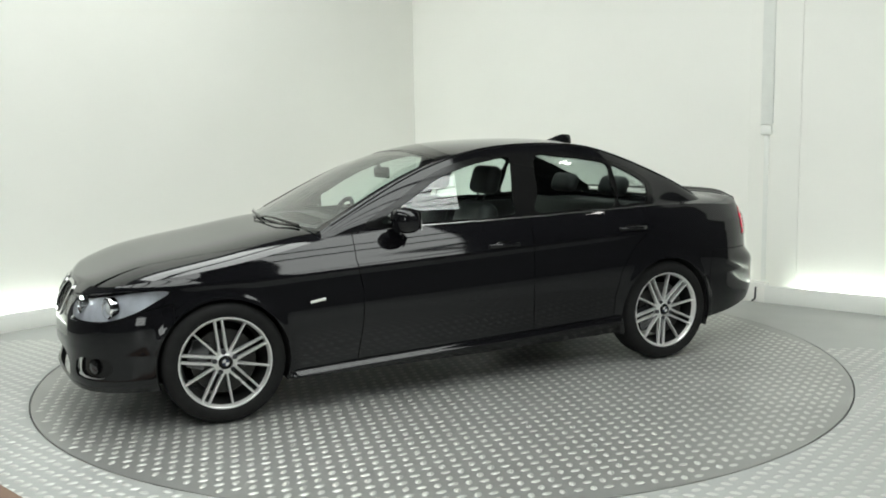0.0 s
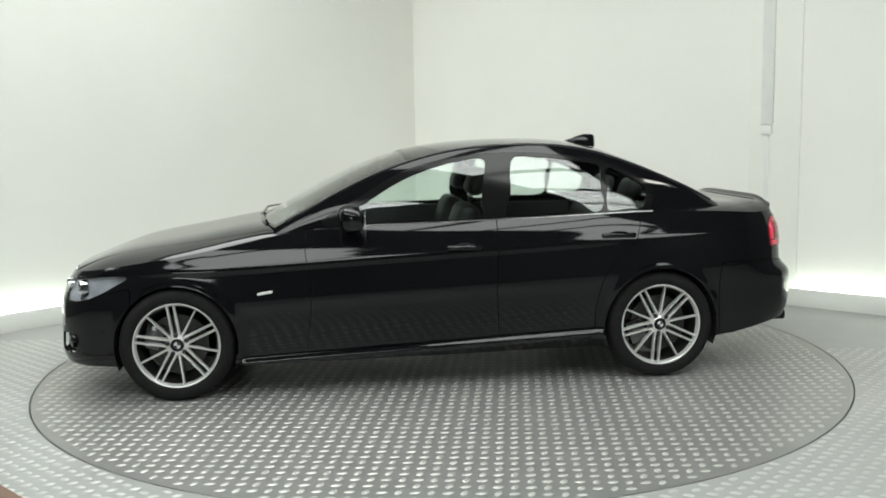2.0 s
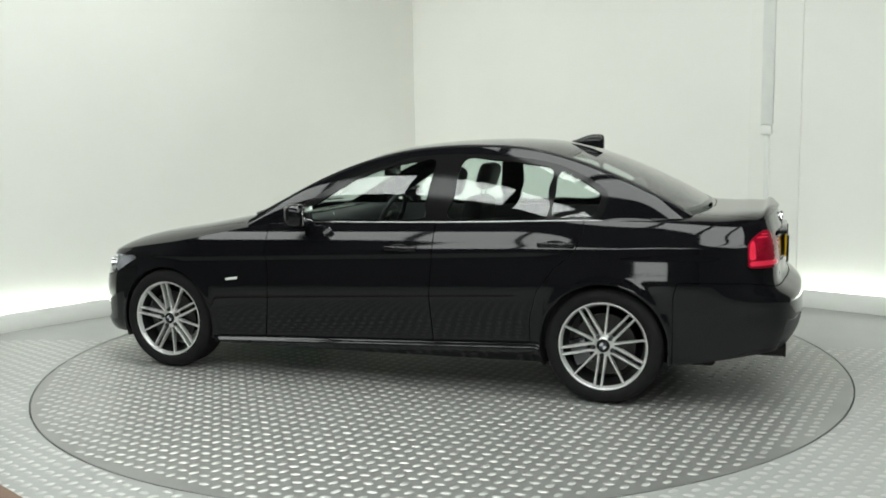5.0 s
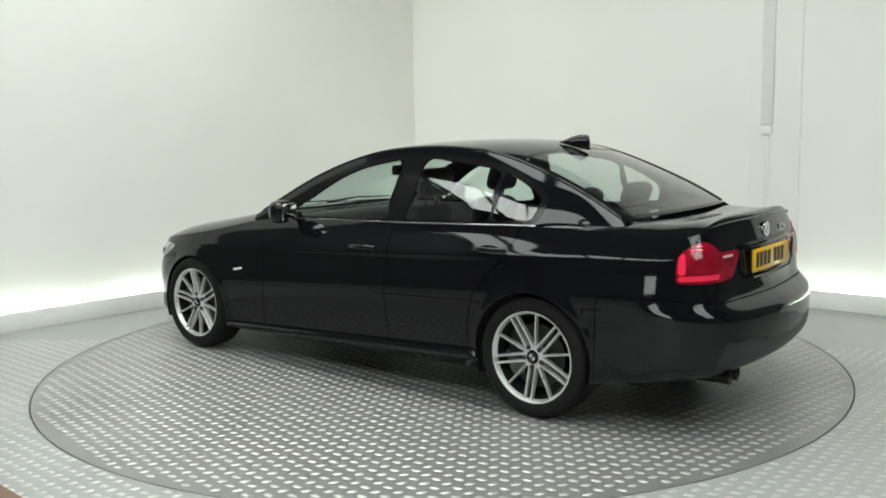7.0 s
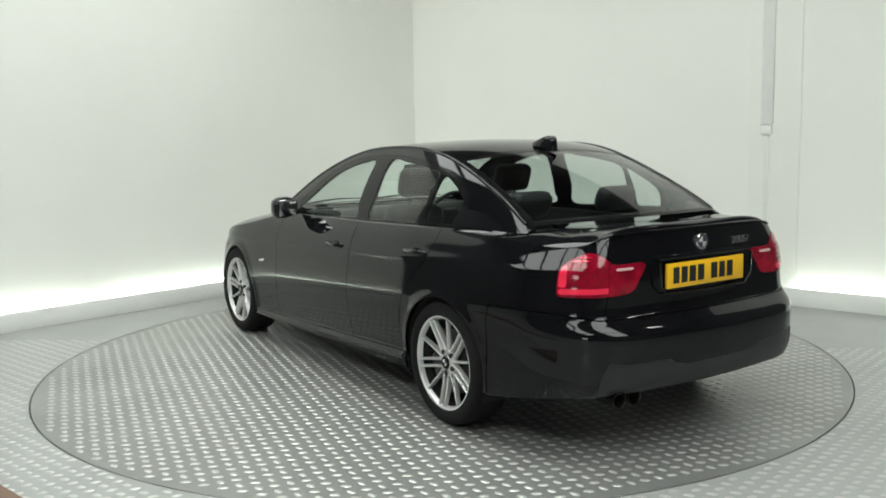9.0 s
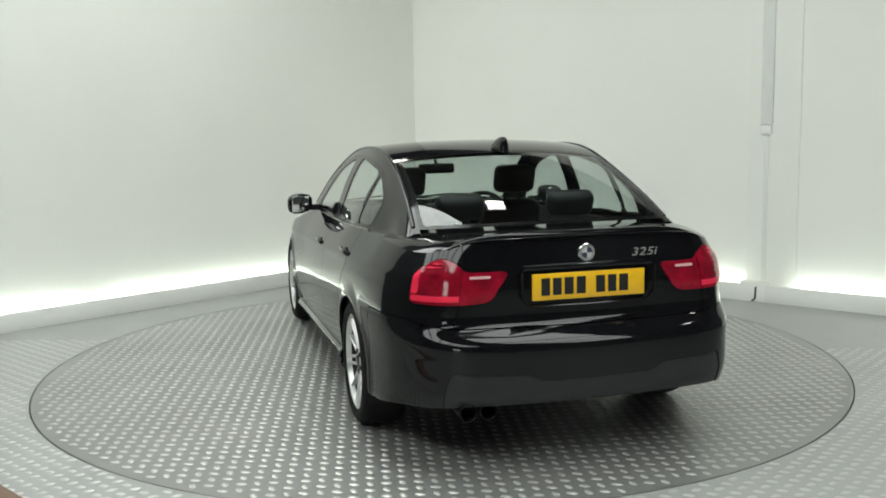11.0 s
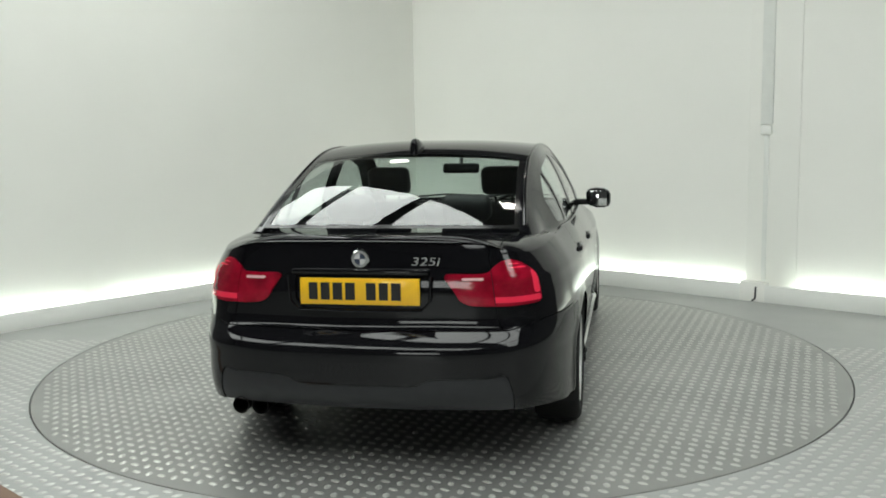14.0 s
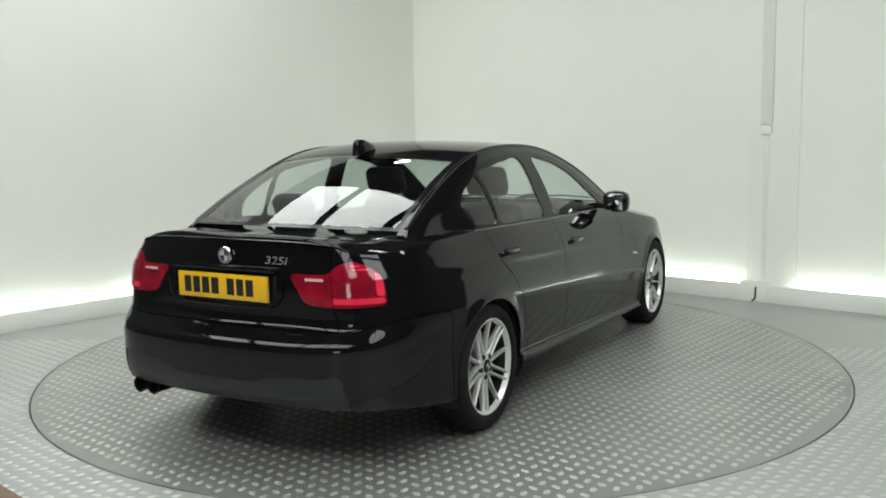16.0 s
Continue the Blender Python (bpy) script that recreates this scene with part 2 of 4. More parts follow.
def build_pillar():
    bm = bmesh.new()
    box(bm, (PILLAR[0], -COVE + 0.001, 0.0), (PILLAR[1], -COVE + 0.010, WALL_H), 0.002, BACK)
    tagged(part("pilaster", bm, WALL, None, "flat white boxed-in pilaster on the wall", sharp=30), kind="structure")
    bm = bmesh.new()
    box(bm, (PILLAR[0] - 0.01, -COVE + 0.011, 0.0), (PILLAR[0] + 0.20, 0.004, LIP_H + 0.02), 0.002, BACK)
    tagged(part("pilaster_foot", bm, WALL, None, "white boxed foot of the pilaster", sharp=30), kind="structure")
    top = tagged(new("cable_duct"), "pale grey vertical cable duct with a clip", "cable duct")
    top.matrix_world = BACK @ Matrix.Translation((PILLAR[0] + 0.15, -COVE + 0.010, 0))
    bm = bmesh.new()
    box(bm, (-0.05, -0.01, 1.47), (0.05, 0.018, WALL_H), 0.008)
    part("upper_duct", bm, CONDUIT, top)
    bm = bmesh.new()
    box(bm, (-0.02, -0.008, 0.16), (0.02, 0.006, 1.385), 0.003)
    part("lower_duct", bm, CONDUIT, top)
    bm = bmesh.new()
    box(bm, (-0.045, -0.01, 1.39), (0.045, 0.030, 1.465), 0.010)
    part("clip", bm, SKIRT, top)
    bm = bmesh.new()
    sweep(bm, [(-0.02, 0.105, 0.13), (-0.022, 0.108, 0.07), (-0.025, 0.106, 0.03), (-0.05, 0.115, 0.008)], 0.008)
    part("cable", bm, BAR, top)


# a band of glowing roof sheets between dark bars, seen only in the car's paint and glass
BANDS = [(along(Vector((-1.70, 1.70, 0)), radians(-38), -1), (-5.4, -3.7, -2.0, 0.0, 1.5, 3.0, 4.6, 6.2, 7.8, 9.4, 11.0, 12.6), 2.3),
         (along(Vector((-4.65, -2.08, 0)), radians(-38), -1), (-2.6, -1.0, 0.6, 2.2, 3.8, 5.4, 7.0, 8.6), 2.4)]


def build_ceiling_lights():
    for m, bars, w in BANDS:
        for x0, x1 in zip(bars, bars[1:]):
            lamp = tagged(new("roof_light"), "large glowing white roof sheet between dark bars", "light", "glowing roof sheets")
            bm = bmesh.new()
            box(bm, (x0 + 0.09, 0.0, CEILING - 0.05), (x1 - 0.09, w, CEILING - 0.02), 0, m)
            part("diffuser", bm, PANEL, lamp, smooth=False)
            for lo, hi in (((x0 + 0.005, -0.1), (x0 + 0.088, w + 0.1)), ((x1 - 0.088, -0.1), (x1 - 0.005, w + 0.1)), ((x0 + 0.09, -0.1), (x1 - 0.09, -0.002)), ((x0 + 0.09, w + 0.002), (x1 - 0.09, w + 0.1))):
                bm = bmesh.new()
                box(bm, (*lo, CEILING - 0.10), (*hi, CEILING - 0.0005), 0, m)
                part("frame", bm, BAR, lamp, smooth=False)
    spot = None
    for x, y in SPOTS:
        if spot is None:
            spot = tagged(new("spot_lamp"), "small square ceiling lamp, very bright", "light", "spot lamps")
            bm = bmesh.new()
            box(bm, (-0.17, -0.17, -0.08), (0.17, 0.17, -0.0005), 0.01)
            part("housing", bm, SKIRT, spot)
            bm = bmesh.new()
            box(bm, (-0.14, -0.14, -0.09), (0.14, 0.14, -0.082))
            part("diffuser", bm, SPOT, spot, smooth=False)
            spot.matrix_world = pose(x, y, CEILING, 0, 0, 20)
        else:
            copy_thing(spot, pose(x, y, CEILING, 0, 0, 20))


SPOTS = [(0.85, 0.75), (-1.2, 3.3), (4.6, -0.6)]


# ---- the turntable ----
def stud_field(keep, pitch, turn):
    """Low oval studs in a square field."""
    vs, fs = [], []
    n = int(4.2 / pitch)
    c, s = math.cos(radians(turn)), math.sin(radians(turn))
    ring = [(math.cos(2 * math.pi * k / 8), math.sin(2 * math.pi * k / 8)) for k in range(8)]
    for j in range(-n, n + 1):
        for i in range(-n, n + 1):
            x, y = (c * i - s * j) * pitch, (s * i + c * j) * pitch
            if not keep(x, y):
                continue
            a = radians(turn + (20 if (i + j) % 2 else 70))
            ca, sa = math.cos(a), math.sin(a)
            k = len(vs)
            for f, h in ((1.0, 0.0), (0.62, 0.0030), (0.25, 0.0042)):
                for u, v in ring:
                    u, v = u * 0.0255 * f, v * 0.0150 * f
                    vs.append((x + ca * u - sa * v, y + sa * u + ca * v, h))
            for r in (0, 8):
                fs += [(k + r + q, k + r + (q + 1) % 8, k + r + 8 + (q + 1) % 8, k + r + 8 + q) for q in range(8)]
            fs.append(tuple(k + 16 + q for q in range(8)))
    return vs, fs


def build_turntable():
    top = tagged(new("turntable"), "round steel tread-plate turntable flush with the floor", "turntable")
    n = 160
    vs = [(TABLE_R * math.cos(2 * math.pi * i / n), TABLE_R * math.sin(2 * math.pi * i / n), z) for z in (0.0, -0.05) for i in range(n)]
    fs = [tuple(range(n))] + [(i, n + i, n + (i + 1) % n, (i + 1) % n) for i in range(n)]
    put_mesh("deck", vs, fs, PLATE, top, "grey steel deck plate")
    vs, fs = stud_field(lambda x, y: math.hypot(x, y) < TABLE_R - 0.04, 0.068, -11)
    tagged(put_mesh("studs", vs, fs, STUD, top, "raised oval studs of the tread plate", True, 80), kind="stuff")
    # still tread plate in front of the table
    vs, fs = stud_field(lambda x, y: math.hypot(x, y) > TABLE_R + 0.03 and y < 0.3 and abs(x) < 3.4, 0.068, -34)
    tagged(put_mesh("floor_studs", vs, fs, STUD, None, "raised studs of the tread plate round the turntable", True, 80), category="tread plate", kind="stuff")
    return top


def build_board():
    bm = bmesh.new()
    m = along(Vector((-1.635, -2.373, 0)), math.atan2(-0.131, 0.184), -1)
    box(bm, (-1.6, 0.0, 0.0), (1.2, 0.22, 0.03), 0.004, m)
    tagged(part("wooden_board", bm, WOOD, None, "brown wooden edge board lying on the floor"), category="board")


# ---- the car: smooth sheets, cut into panels ----
# car space: x forwards, y to its left, z up, origin on the ground midway between the axles
BOWL = material("silver_lamp_bowl", (0.82, 0.83, 0.86), rough=0.3, metal=0.35, vary=0.35, scale=14)
AXLE, HUB_Z, ARCH_Z = 1.385, 0.317, 0.313
ARCH = {1: 0.335, -1: 0.340}


def spline(xs, ys):
    """A natural cubic spline through the knots."""
    xs, ys = np.asarray(xs, float), np.asarray(ys, float)
    n = len(xs)
    h = np.diff(xs)
    a = np.zeros((n, n))
    r = np.zeros(n)
    a[0, 0] = a[-1, -1] = 1
    for i in range(1, n - 1):
        a[i, i - 1], a[i, i], a[i, i + 1] = h[i - 1], 2 * (h[i - 1] + h[i]), h[i]
        r[i] = 6 * ((ys[i + 1] - ys[i]) / h[i] - (ys[i] - ys[i - 1]) / h[i - 1])
    m = np.linalg.solve(a, r)

    def f(t):
        t = np.clip(np.asarray(t, float), xs[0], xs[-1])
        i = np.clip(np.searchsorted(xs, t) - 1, 0, n - 2)
        d0, d1 = xs[i + 1] - t, t - xs[i]
        return (m[i] * d0 ** 3 + m[i + 1] * d1 ** 3) / (6 * h[i]) + (ys[i] / h[i] - m[i] * h[i] / 6) * d0 + (ys[i + 1] / h[i] - m[i + 1] * h[i] / 6) * d1
    return f


def smoothstep(a, b, t):
    u = np.clip((np.asarray(t, float) - a) / (b - a), 0, 1)
    return u * u * (3 - 2 * u)


# the widest outline in plan, from the nose to the tail
PLAN_X = [2.150, 2.125, 2.055, 1.905, 1.600, 1.300, 0.80, 0.0, -0.75, -1.38, -1.80, -2.08, -2.262, -2.355, -2.385]
PLAN_Y = [0.0, 0.330, 0.610, 0.782, 0.872, 0.894, 0.894, 0.900, 0.903, 0.898, 0.868, 0.799, 0.684, 0.415, 0.0]


def plan():
    xs = [PLAN_X[2], PLAN_X[1]] + PLAN_X + [PLAN_X[-2], PLAN_X[-3]]
    ys = [-PLAN_Y[2], -PLAN_Y[1]] + PLAN_Y + [-PLAN_Y[-2], -PLAN_Y[-3]]
    s = np.r_[0, np.cumsum(np.hypot(np.diff(xs), np.diff(ys)))]
    s = s - s[2]
    return spline(s, xs), spline(s, ys), s[-3]


PX, PY, S_END = plan()
# how far the sheet stands in from that outline, by height
IN_FRONT = spline([0.16, 0.22, 0.30, 0.42, 0.52, 0.58, 0.64, 0.70, 0.76], [0.045, 0.006, 0.0, 0.002, 0.010, 0.024, 0.052, 0.095, 0.16])
IN_SIDE = spline([0.14, 0.19, 0.225, 0.245, 0.262, 0.30, 0.38, 0.46, 0.52, 0.56, 0.60, 0.64, 0.68, 0.72, 0.745, 0.762, 0.774, 0.788, 0.81, 0.84, 0.87, 0.90, 0.93, 0.96, 0.99],
                 [0.10, 0.050, 0.016, 0.011, 0.024, 0.029, 0.018, 0.008, 0.0035, 0.003, 0.005, 0.009, 0.0135, 0.018, 0.0200, 0.0198, 0.0200, 0.0240, 0.033, 0.045, 0.058, 0.074, 0.094, 0.117, 0.142])
IN_REAR = spline([0.22, 0.28, 0.36, 0.48, 0.55, 0.575, 0.595, 0.615, 0.632, 0.648, 0.665, 0.70, 0.76, 0.82, 0.86, 0.90, 0.94, 0.98, 1.01],
                 [0.16, 0.075, 0.012, 0.0, 0.002, 0.008, 0.024, 0.050, 0.074, 0.092, 0.099, 0.102, 0.104, 0.107, 0.113, 0.123, 0.134, 0.145, 0.154])
# heights of the sheet's lower and upper edge, by x of the outline
Z_TOP = spline([-2.39, -2.35, -2.27, -2.18, -2.05, -1.90, -1.70, -1.38, -0.75, 0.0, 0.55, 0.8, 1.0, 1.3, 1.6, 1.85, 2.03, 2.15],
               [1.008, 1.000, 0.972, 0.953, 0.949, 0.959, 0.970, 0.976, 0.962, 0.946, 0.932, 0.908, 0.870, 0.815, 0.772, 0.738, 0.720, 0.712])
Z_BOT = spline([-2.39, -2.20, -1.75, -1.0, 0.0, 1.0, 1.75, 2.0, 2.15], [0.305, 0.295, 0.235, 0.195, 0.19, 0.195, 0.20, 0.195, 0.19])


class Sheet:
    """A cut-up smooth sheet: points, normals, places along the outline, faces."""

    def __init__(self, v, n, q, f):
        self.v, self.n, self.q, self.f = v, n, q, f


def grid_sheet(p, q, flip=False):
    """A sheet from a grid of points p[i, j] and their flat places q[i, j]."""
    du, dv = np.gradient(p, axis=0), np.gradient(p, axis=1)
    n = np.cross(du, dv)
    ln = np.linalg.norm(n, axis=2, keepdims=True)
    n = n / np.maximum(ln, 1e-9)
    # mend the normals where the grid closes to a point
    for i in list(range(1, p.shape[0])) + list(range(p.shape[0] - 2, -1, -1)):
        bad = ln[i, :, 0] < 1e-7
        k = i - 1 if i > 0 else 1
        n[i][bad] = n[k][bad]
    a, b = p.shape[:2]
    f = []
    for i in range(a - 1):
        for j in range(b - 1):
            c = (i * b + j, (i + 1) * b + j, (i + 1) * b + j + 1, i * b + j + 1)
            f.append(c[::-1] if flip else c)
    return Sheet(p.reshape(-1, 3), (-n if flip else n).reshape(-1, 3), q.reshape(-1, 2), f)


def cut(sh, field):
    """The part of a sheet where field >= 0."""
    if not sh.f:
        return sh
    val = field(sh.v[:, 0], sh.v[:, 1], sh.v[:, 2], sh.q[:, 0], sh.q[:, 1])
    inside = val >= 0
    vs, ns, qs, fs, seen = [], [], [], [], {}

    def vert(i):
        if i not in seen:
            seen[i] = len(vs)
            vs.append(sh.v[i]), ns.append(sh.n[i]), qs.append(sh.q[i])
        return seen[i]

    def edge(i, j):
        k = (min(i, j), max(i, j))
        if k not in seen:
            t = val[k[0]] / (val[k[0]] - val[k[1]])
            seen[k] = len(vs)
            for out, src in ((vs, sh.v), (ns, sh.n), (qs, sh.q)):
                out.append(src[k[0]] * (1 - t) + src[k[1]] * t)
        return seen[k]

    for f in sh.f:
        ins = [inside[i] for i in f]
        if all(ins):
            fs.append([vert(i) for i in f])
        elif any(ins):
            o = []
            for k, i in enumerate(f):
                j = f[(k + 1) % len(f)]
                if inside[i]:
                    o.append(vert(i))
                if inside[i] != inside[j]:
                    o.append(edge(i, j))
            if len(o) > 2:
                fs.append(o)
    if not vs:
        return Sheet(np.zeros((0, 3)), np.zeros((0, 3)), np.zeros((0, 2)), [])
    return Sheet(np.array(vs), np.array(ns), np.array(qs), fs)


def carve(sh, field, gap=0.0022):
    """Splits a sheet along a field's zero line, with a gap: inside, rest."""
    return (cut(sh, lambda *a: field(*a) - gap), cut(sh, lambda *a: -field(*a) - gap))


def join(*sheets):
    v = np.concatenate([s.v for s in sheets])
    n = np.concatenate([s.n for s in sheets])
    q = np.concatenate([s.q for s in sheets])
    f, k = [], 0
    for s in sheets:
        f += [[i + k for i in c] for c in s.f]
        k += len(s.v)
    return Sheet(v, n, q, f)


def outline(pts, steps=6):
    """A closed smooth line through points."""
    n = len(pts)
    p = np.array(pts, float)
    out = []
    for i in range(n):
        a, b, c, d = p[i - 1], p[i], p[(i + 1) % n], p[(i + 2) % n]
        for k in range(steps):
            t = k / steps
            out.append(0.5 * (2 * b + (c - a) * t + (2 * a - 5 * b + 4 * c - d) * t * t + (3 * b - a - 3 * c + d) * t ** 3))
    return np.array(out)


def shape(px, pz, pts):
    """Distance to a closed line, positive inside."""
    best = np.full(px.shape, 1e9)
    odd = np.zeros(px.shape, bool)
    for (ax, az), (bx, bz) in zip(pts, np.roll(pts, -1, axis=0)):
        ex, ez = bx - ax, bz - az
        t = np.clip(((px - ax) * ex + (pz - az) * ez) / max(ex * ex + ez * ez, 1e-12), 0, 1)
        best = np.minimum(best, np.hypot(px - ax - t * ex, pz - az - t * ez))
        hit = (az > pz) != (bz > pz)
        xx = ax + (pz - az) * ex / (ez if abs(ez) > 1e-12 else 1e-12)
        odd ^= hit & (px < xx)
    return np.where(odd, best, -best)


def panel(name, sh, mat, parent, side=1, depth=0.012, label="", push=0.0):
    """Links a sheet as one mesh, with edges that turn inwards."""
    v = sh.v + sh.n * push
    n = sh.n
    f = [list(c) for c in sh.f]
    if side < 0:
        v, n = v * (1, -1, 1), n * (1, -1, 1)
        f = [c[::-1] for c in f]
    count = {}
    for c in f:
        for i, j in zip(c, c[1:] + c[:1]):
            count[(i, j)] = 1
    rim = [(i, j) for (i, j) in count if (j, i) not in count]
    vs, ns = [tuple(a) for a in v], [tuple(a) for a in n]
    if depth:
        for i, j in rim:
            k = len(vs)
            e = v[j] - v[i]
            out = np.cross(e, n[i])
            out = out / max(np.linalg.norm(out), 1e-9)
            for p in (v[i], v[j], v[j] - n[j] * depth, v[i] - n[i] * depth):
                vs.append(tuple(p))
                ns.append(tuple(out))
            f.append([k + 1, k, k + 3, k + 2])
    me = bpy.data.meshes.new(name)
    me.from_pydata(vs, [], f)
    me.polygons.foreach_set("use_smooth", [True] * len(me.polygons))
    me.normals_split_custom_set_from_vertices([Vector(a) if np.dot(a, a) > 0.1 else Vector((0, 0, 1)) for a in ns])
    me.materials.append(mat)
    me.update()
    ob = new(name, me)
    ob.parent = parent
    if label:
        ob["label"] = label
    return ob


ROWS = 118


def wrap_sheet(cols=330, rows=ROWS):
    s = np.linspace(0, S_END, cols)
    x0, y0 = PX(s), PY(s)
    tx, ty = np.gradient(x0, s), np.gradient(y0, s)
    tx[0], ty[0], tx[-1], ty[-1] = 0, 1, 0, -1
    ln = np.hypot(tx, ty)
    nx, ny = -ty / ln * -1, tx / ln * -1
    wf = 1 - smoothstep(0.35, 1.35, s)
    wr = smoothstep(S_END - 1.12, S_END - 0.34, s)
    zt, zb = Z_TOP(x0), Z_BOT(x0)
    v = np.linspace(0, 1, rows)
    p = np.zeros((cols, rows, 3))
    for j, t in enumerate(v):
        z = zb + (zt - zb) * t
        # crease, waist and sill lines all climb towards the tail
        zs = z + 0.042 * np.clip(x0, -1.7, 1.2)
        # the lipped skirt runs between the wheels only
        w = smoothstep(1.02, 1.15, abs(x0))
        zs = zs + w * np.maximum(0.44 - zs, 0)
        tuck = 0.05 * w * np.clip((0.27 - z) / 0.08, 0, 1) ** 2
        # the rear quarter leans in above the crease
        tuck = tuck + 0.19 * smoothstep(-0.9, -1.6, x0) * np.clip(z - 0.78, 0, 1)
        inset = (1 - wf - wr) * tuck + wf * IN_FRONT(z) + wr * IN_REAR(z) + (1 - wf - wr) * IN_SIDE(zs)
        p[:, j, 0] = x0 - nx * inset
        p[:, j, 1] = np.maximum(y0 - ny * inset, 0)
        p[:, j, 2] = z
    # flared wheel arches
    for sx in (1, -1):
        d = np.hypot(p[:, :, 0] - sx * AXLE, p[:, :, 2] - ARCH_Z) - ARCH[sx]
        p[:, :, 1] += 0.009 * np.exp(-((d - 0.002) / 0.030) ** 2) * (p[:, :, 1] > 0.6)
    q = np.zeros((cols, rows, 2))
    q[:, :, 0] = s[:, None]
    q[:, :, 1] = p[:, :, 2]
    p[0, :, 1] = 0
    p[-1, :, 1] = 0
    return p, q


WRAP, WRAP_Q = wrap_sheet()
EDGE = WRAP[:, -1, :]
EDGE_Y = lambda x: np.interp(x, EDGE[::-1, 0], EDGE[::-1, 1])
EDGE_Z = lambda x: np.interp(x, EDGE[::-1, 0], EDGE[::-1, 2])
# how far hood and boot rise from their edges to the middle
HOOD_CROWN = spline([0.5, 0.8, 0.95, 1.3, 1.6, 1.8, 1.95, 2.06], [0.040, 0.056, 0.070, 0.078, 0.074, 0.060, 0.028, 0.0])
BOOT_CROWN = spline([-2.262, -2.24, -2.2, -2.15, -2.1, -2.0, -1.9, -1.75, -1.5], [0.0, 0.008, 0.030, 0.048, 0.058, 0.053, 0.047, 0.038, 0.030])


def deck_sheet(lo, hi, crown, n=36, power=3.0):
    """The top between both upper edges; only the left half."""
    keep = (EDGE[:, 0] >= lo) & (EDGE[:, 0] <= hi)
    e = EDGE[keep]
    t = np.linspace(0, 1, n)
    p = np.zeros((len(e), n, 3))
    c = crown(e[:, 0])
    for j, u in enumerate(t):
        p[:, j, 0] = e[:, 0]
        p[:, j, 1] = e[:, 1] * (1 - u)
        p[:, j, 2] = e[:, 2] + c * (1 - (1 - u) ** power)
    return grid_sheet(p, p[:, :, :2].copy())


# the roof rail from the windscreen's foot to the rear window's foot
RAIL_X = [0.83, 0.62, 0.36, 0.10, -0.18, -0.50, -0.85, -1.14, -1.41, -1.63, -1.81]
RAIL_Y = [0.755, 0.725, 0.685, 0.645, 0.620, 0.608, 0.602, 0.602, 0.616, 0.636, 0.655]
RAIL_Z = [0.945, 1.054, 1.184, 1.284, 1.352, 1.379, 1.368, 1.305, 1.203, 1.102, 1.000]
BOW = [0.13, 0.115, 0.10, 0.085, 0.04, 0.0, -0.03, -0.05, -0.065, -0.078, -0.085]
CROWN = [0.010, 0.020, 0.030, 0.036, 0.034, 0.032, 0.034, 0.036, 0.029, 0.014, 0.008]
U = np.arange(len(RAIL_X)) / (len(RAIL_X) - 1)
RX, RY, RZ, BOWF, CROWNF = (spline(U, k) for k in (RAIL_X, RAIL_Y, RAIL_Z, BOW, CROWN))


def top_sheet(cols=150, n=26):
    u = np.linspace(0, 1, cols)
    p = np.zeros((cols, n, 3))
    q = np.zeros((cols, n, 2))
    for j, t in enumerate(np.linspace(0, 1, n)):
        k = 1 - (1 - t) ** 2.3
        p[:, j, 0] = RX(u) + BOWF(u) * k
        p[:, j, 1] = RY(u) * (1 - t)
        p[:, j, 2] = RZ(u) + CROWNF(u) * k
        q[:, j, 0] = u
        q[:, j, 1] = 1 - t
    return grid_sheet(p, q)


def cabin_side_sheet(cols=170, n=46):
    u = np.linspace(0, 1, cols)
    x = RX(u)
    by, bz = EDGE_Y(x) - 0.010, EDGE_Z(x) - 0.012
    p = np.zeros((cols, n, 3))
    for j, t in enumerate(np.linspace(0, 1, n)):
        bulge = 0.014 * 4 * t * (1 - t) * np.clip((RZ(u) - bz) / 0.36, 0, 1)
        p[:, j, 0] = x
        # behind the doors a shelf on the shoulder, then a steep pillar
        shelf = 0.30 * smoothstep(-1.25, -1.62, x)
        lean = 0.84 * t + 0.16 * t ** 3
        steep = (1 - math.exp(-t / 0.05))
        p[:, j, 1] = by + (RY(u) - by) * ((1 - shelf) * lean + shelf * steep) + bulge
        p[:, j, 2] = np.minimum(bz, RZ(u) - 0.002) * (1 - t) + RZ(u) * t
    return grid_sheet(p, p[:, :, [0, 2]].copy())


FRONT_GLASS = outline([(0.47, 0.966), (0.30, 1.082), (0.10, 1.196), (-0.08, 1.260), (-0.24, 1.292), (-0.375, 1.302), (-0.37, 1.20), (-0.345, 1.06), (-0.325, 0.972), (0.05, 0.962)], 5)
REAR_GLASS = outline([(-0.50, 0.978), (-0.52, 1.10), (-0.552, 1.302), (-0.72, 1.302), (-0.90, 1.282), (-1.068, 1.246), (-1.060, 1.14), (-1.050, 0.992), (-0.78, 0.984)], 5)
QUARTER_GLASS = outline([(-1.092, 0.998), (-1.100, 1.12), (-1.110, 1.232), (-1.19, 1.206), (-1.275, 1.162), (-1.335, 1.118), (-1.342, 1.08), (-1.325, 1.030), (-1.300, 1.002), (-1.20, 0.998)], 5)
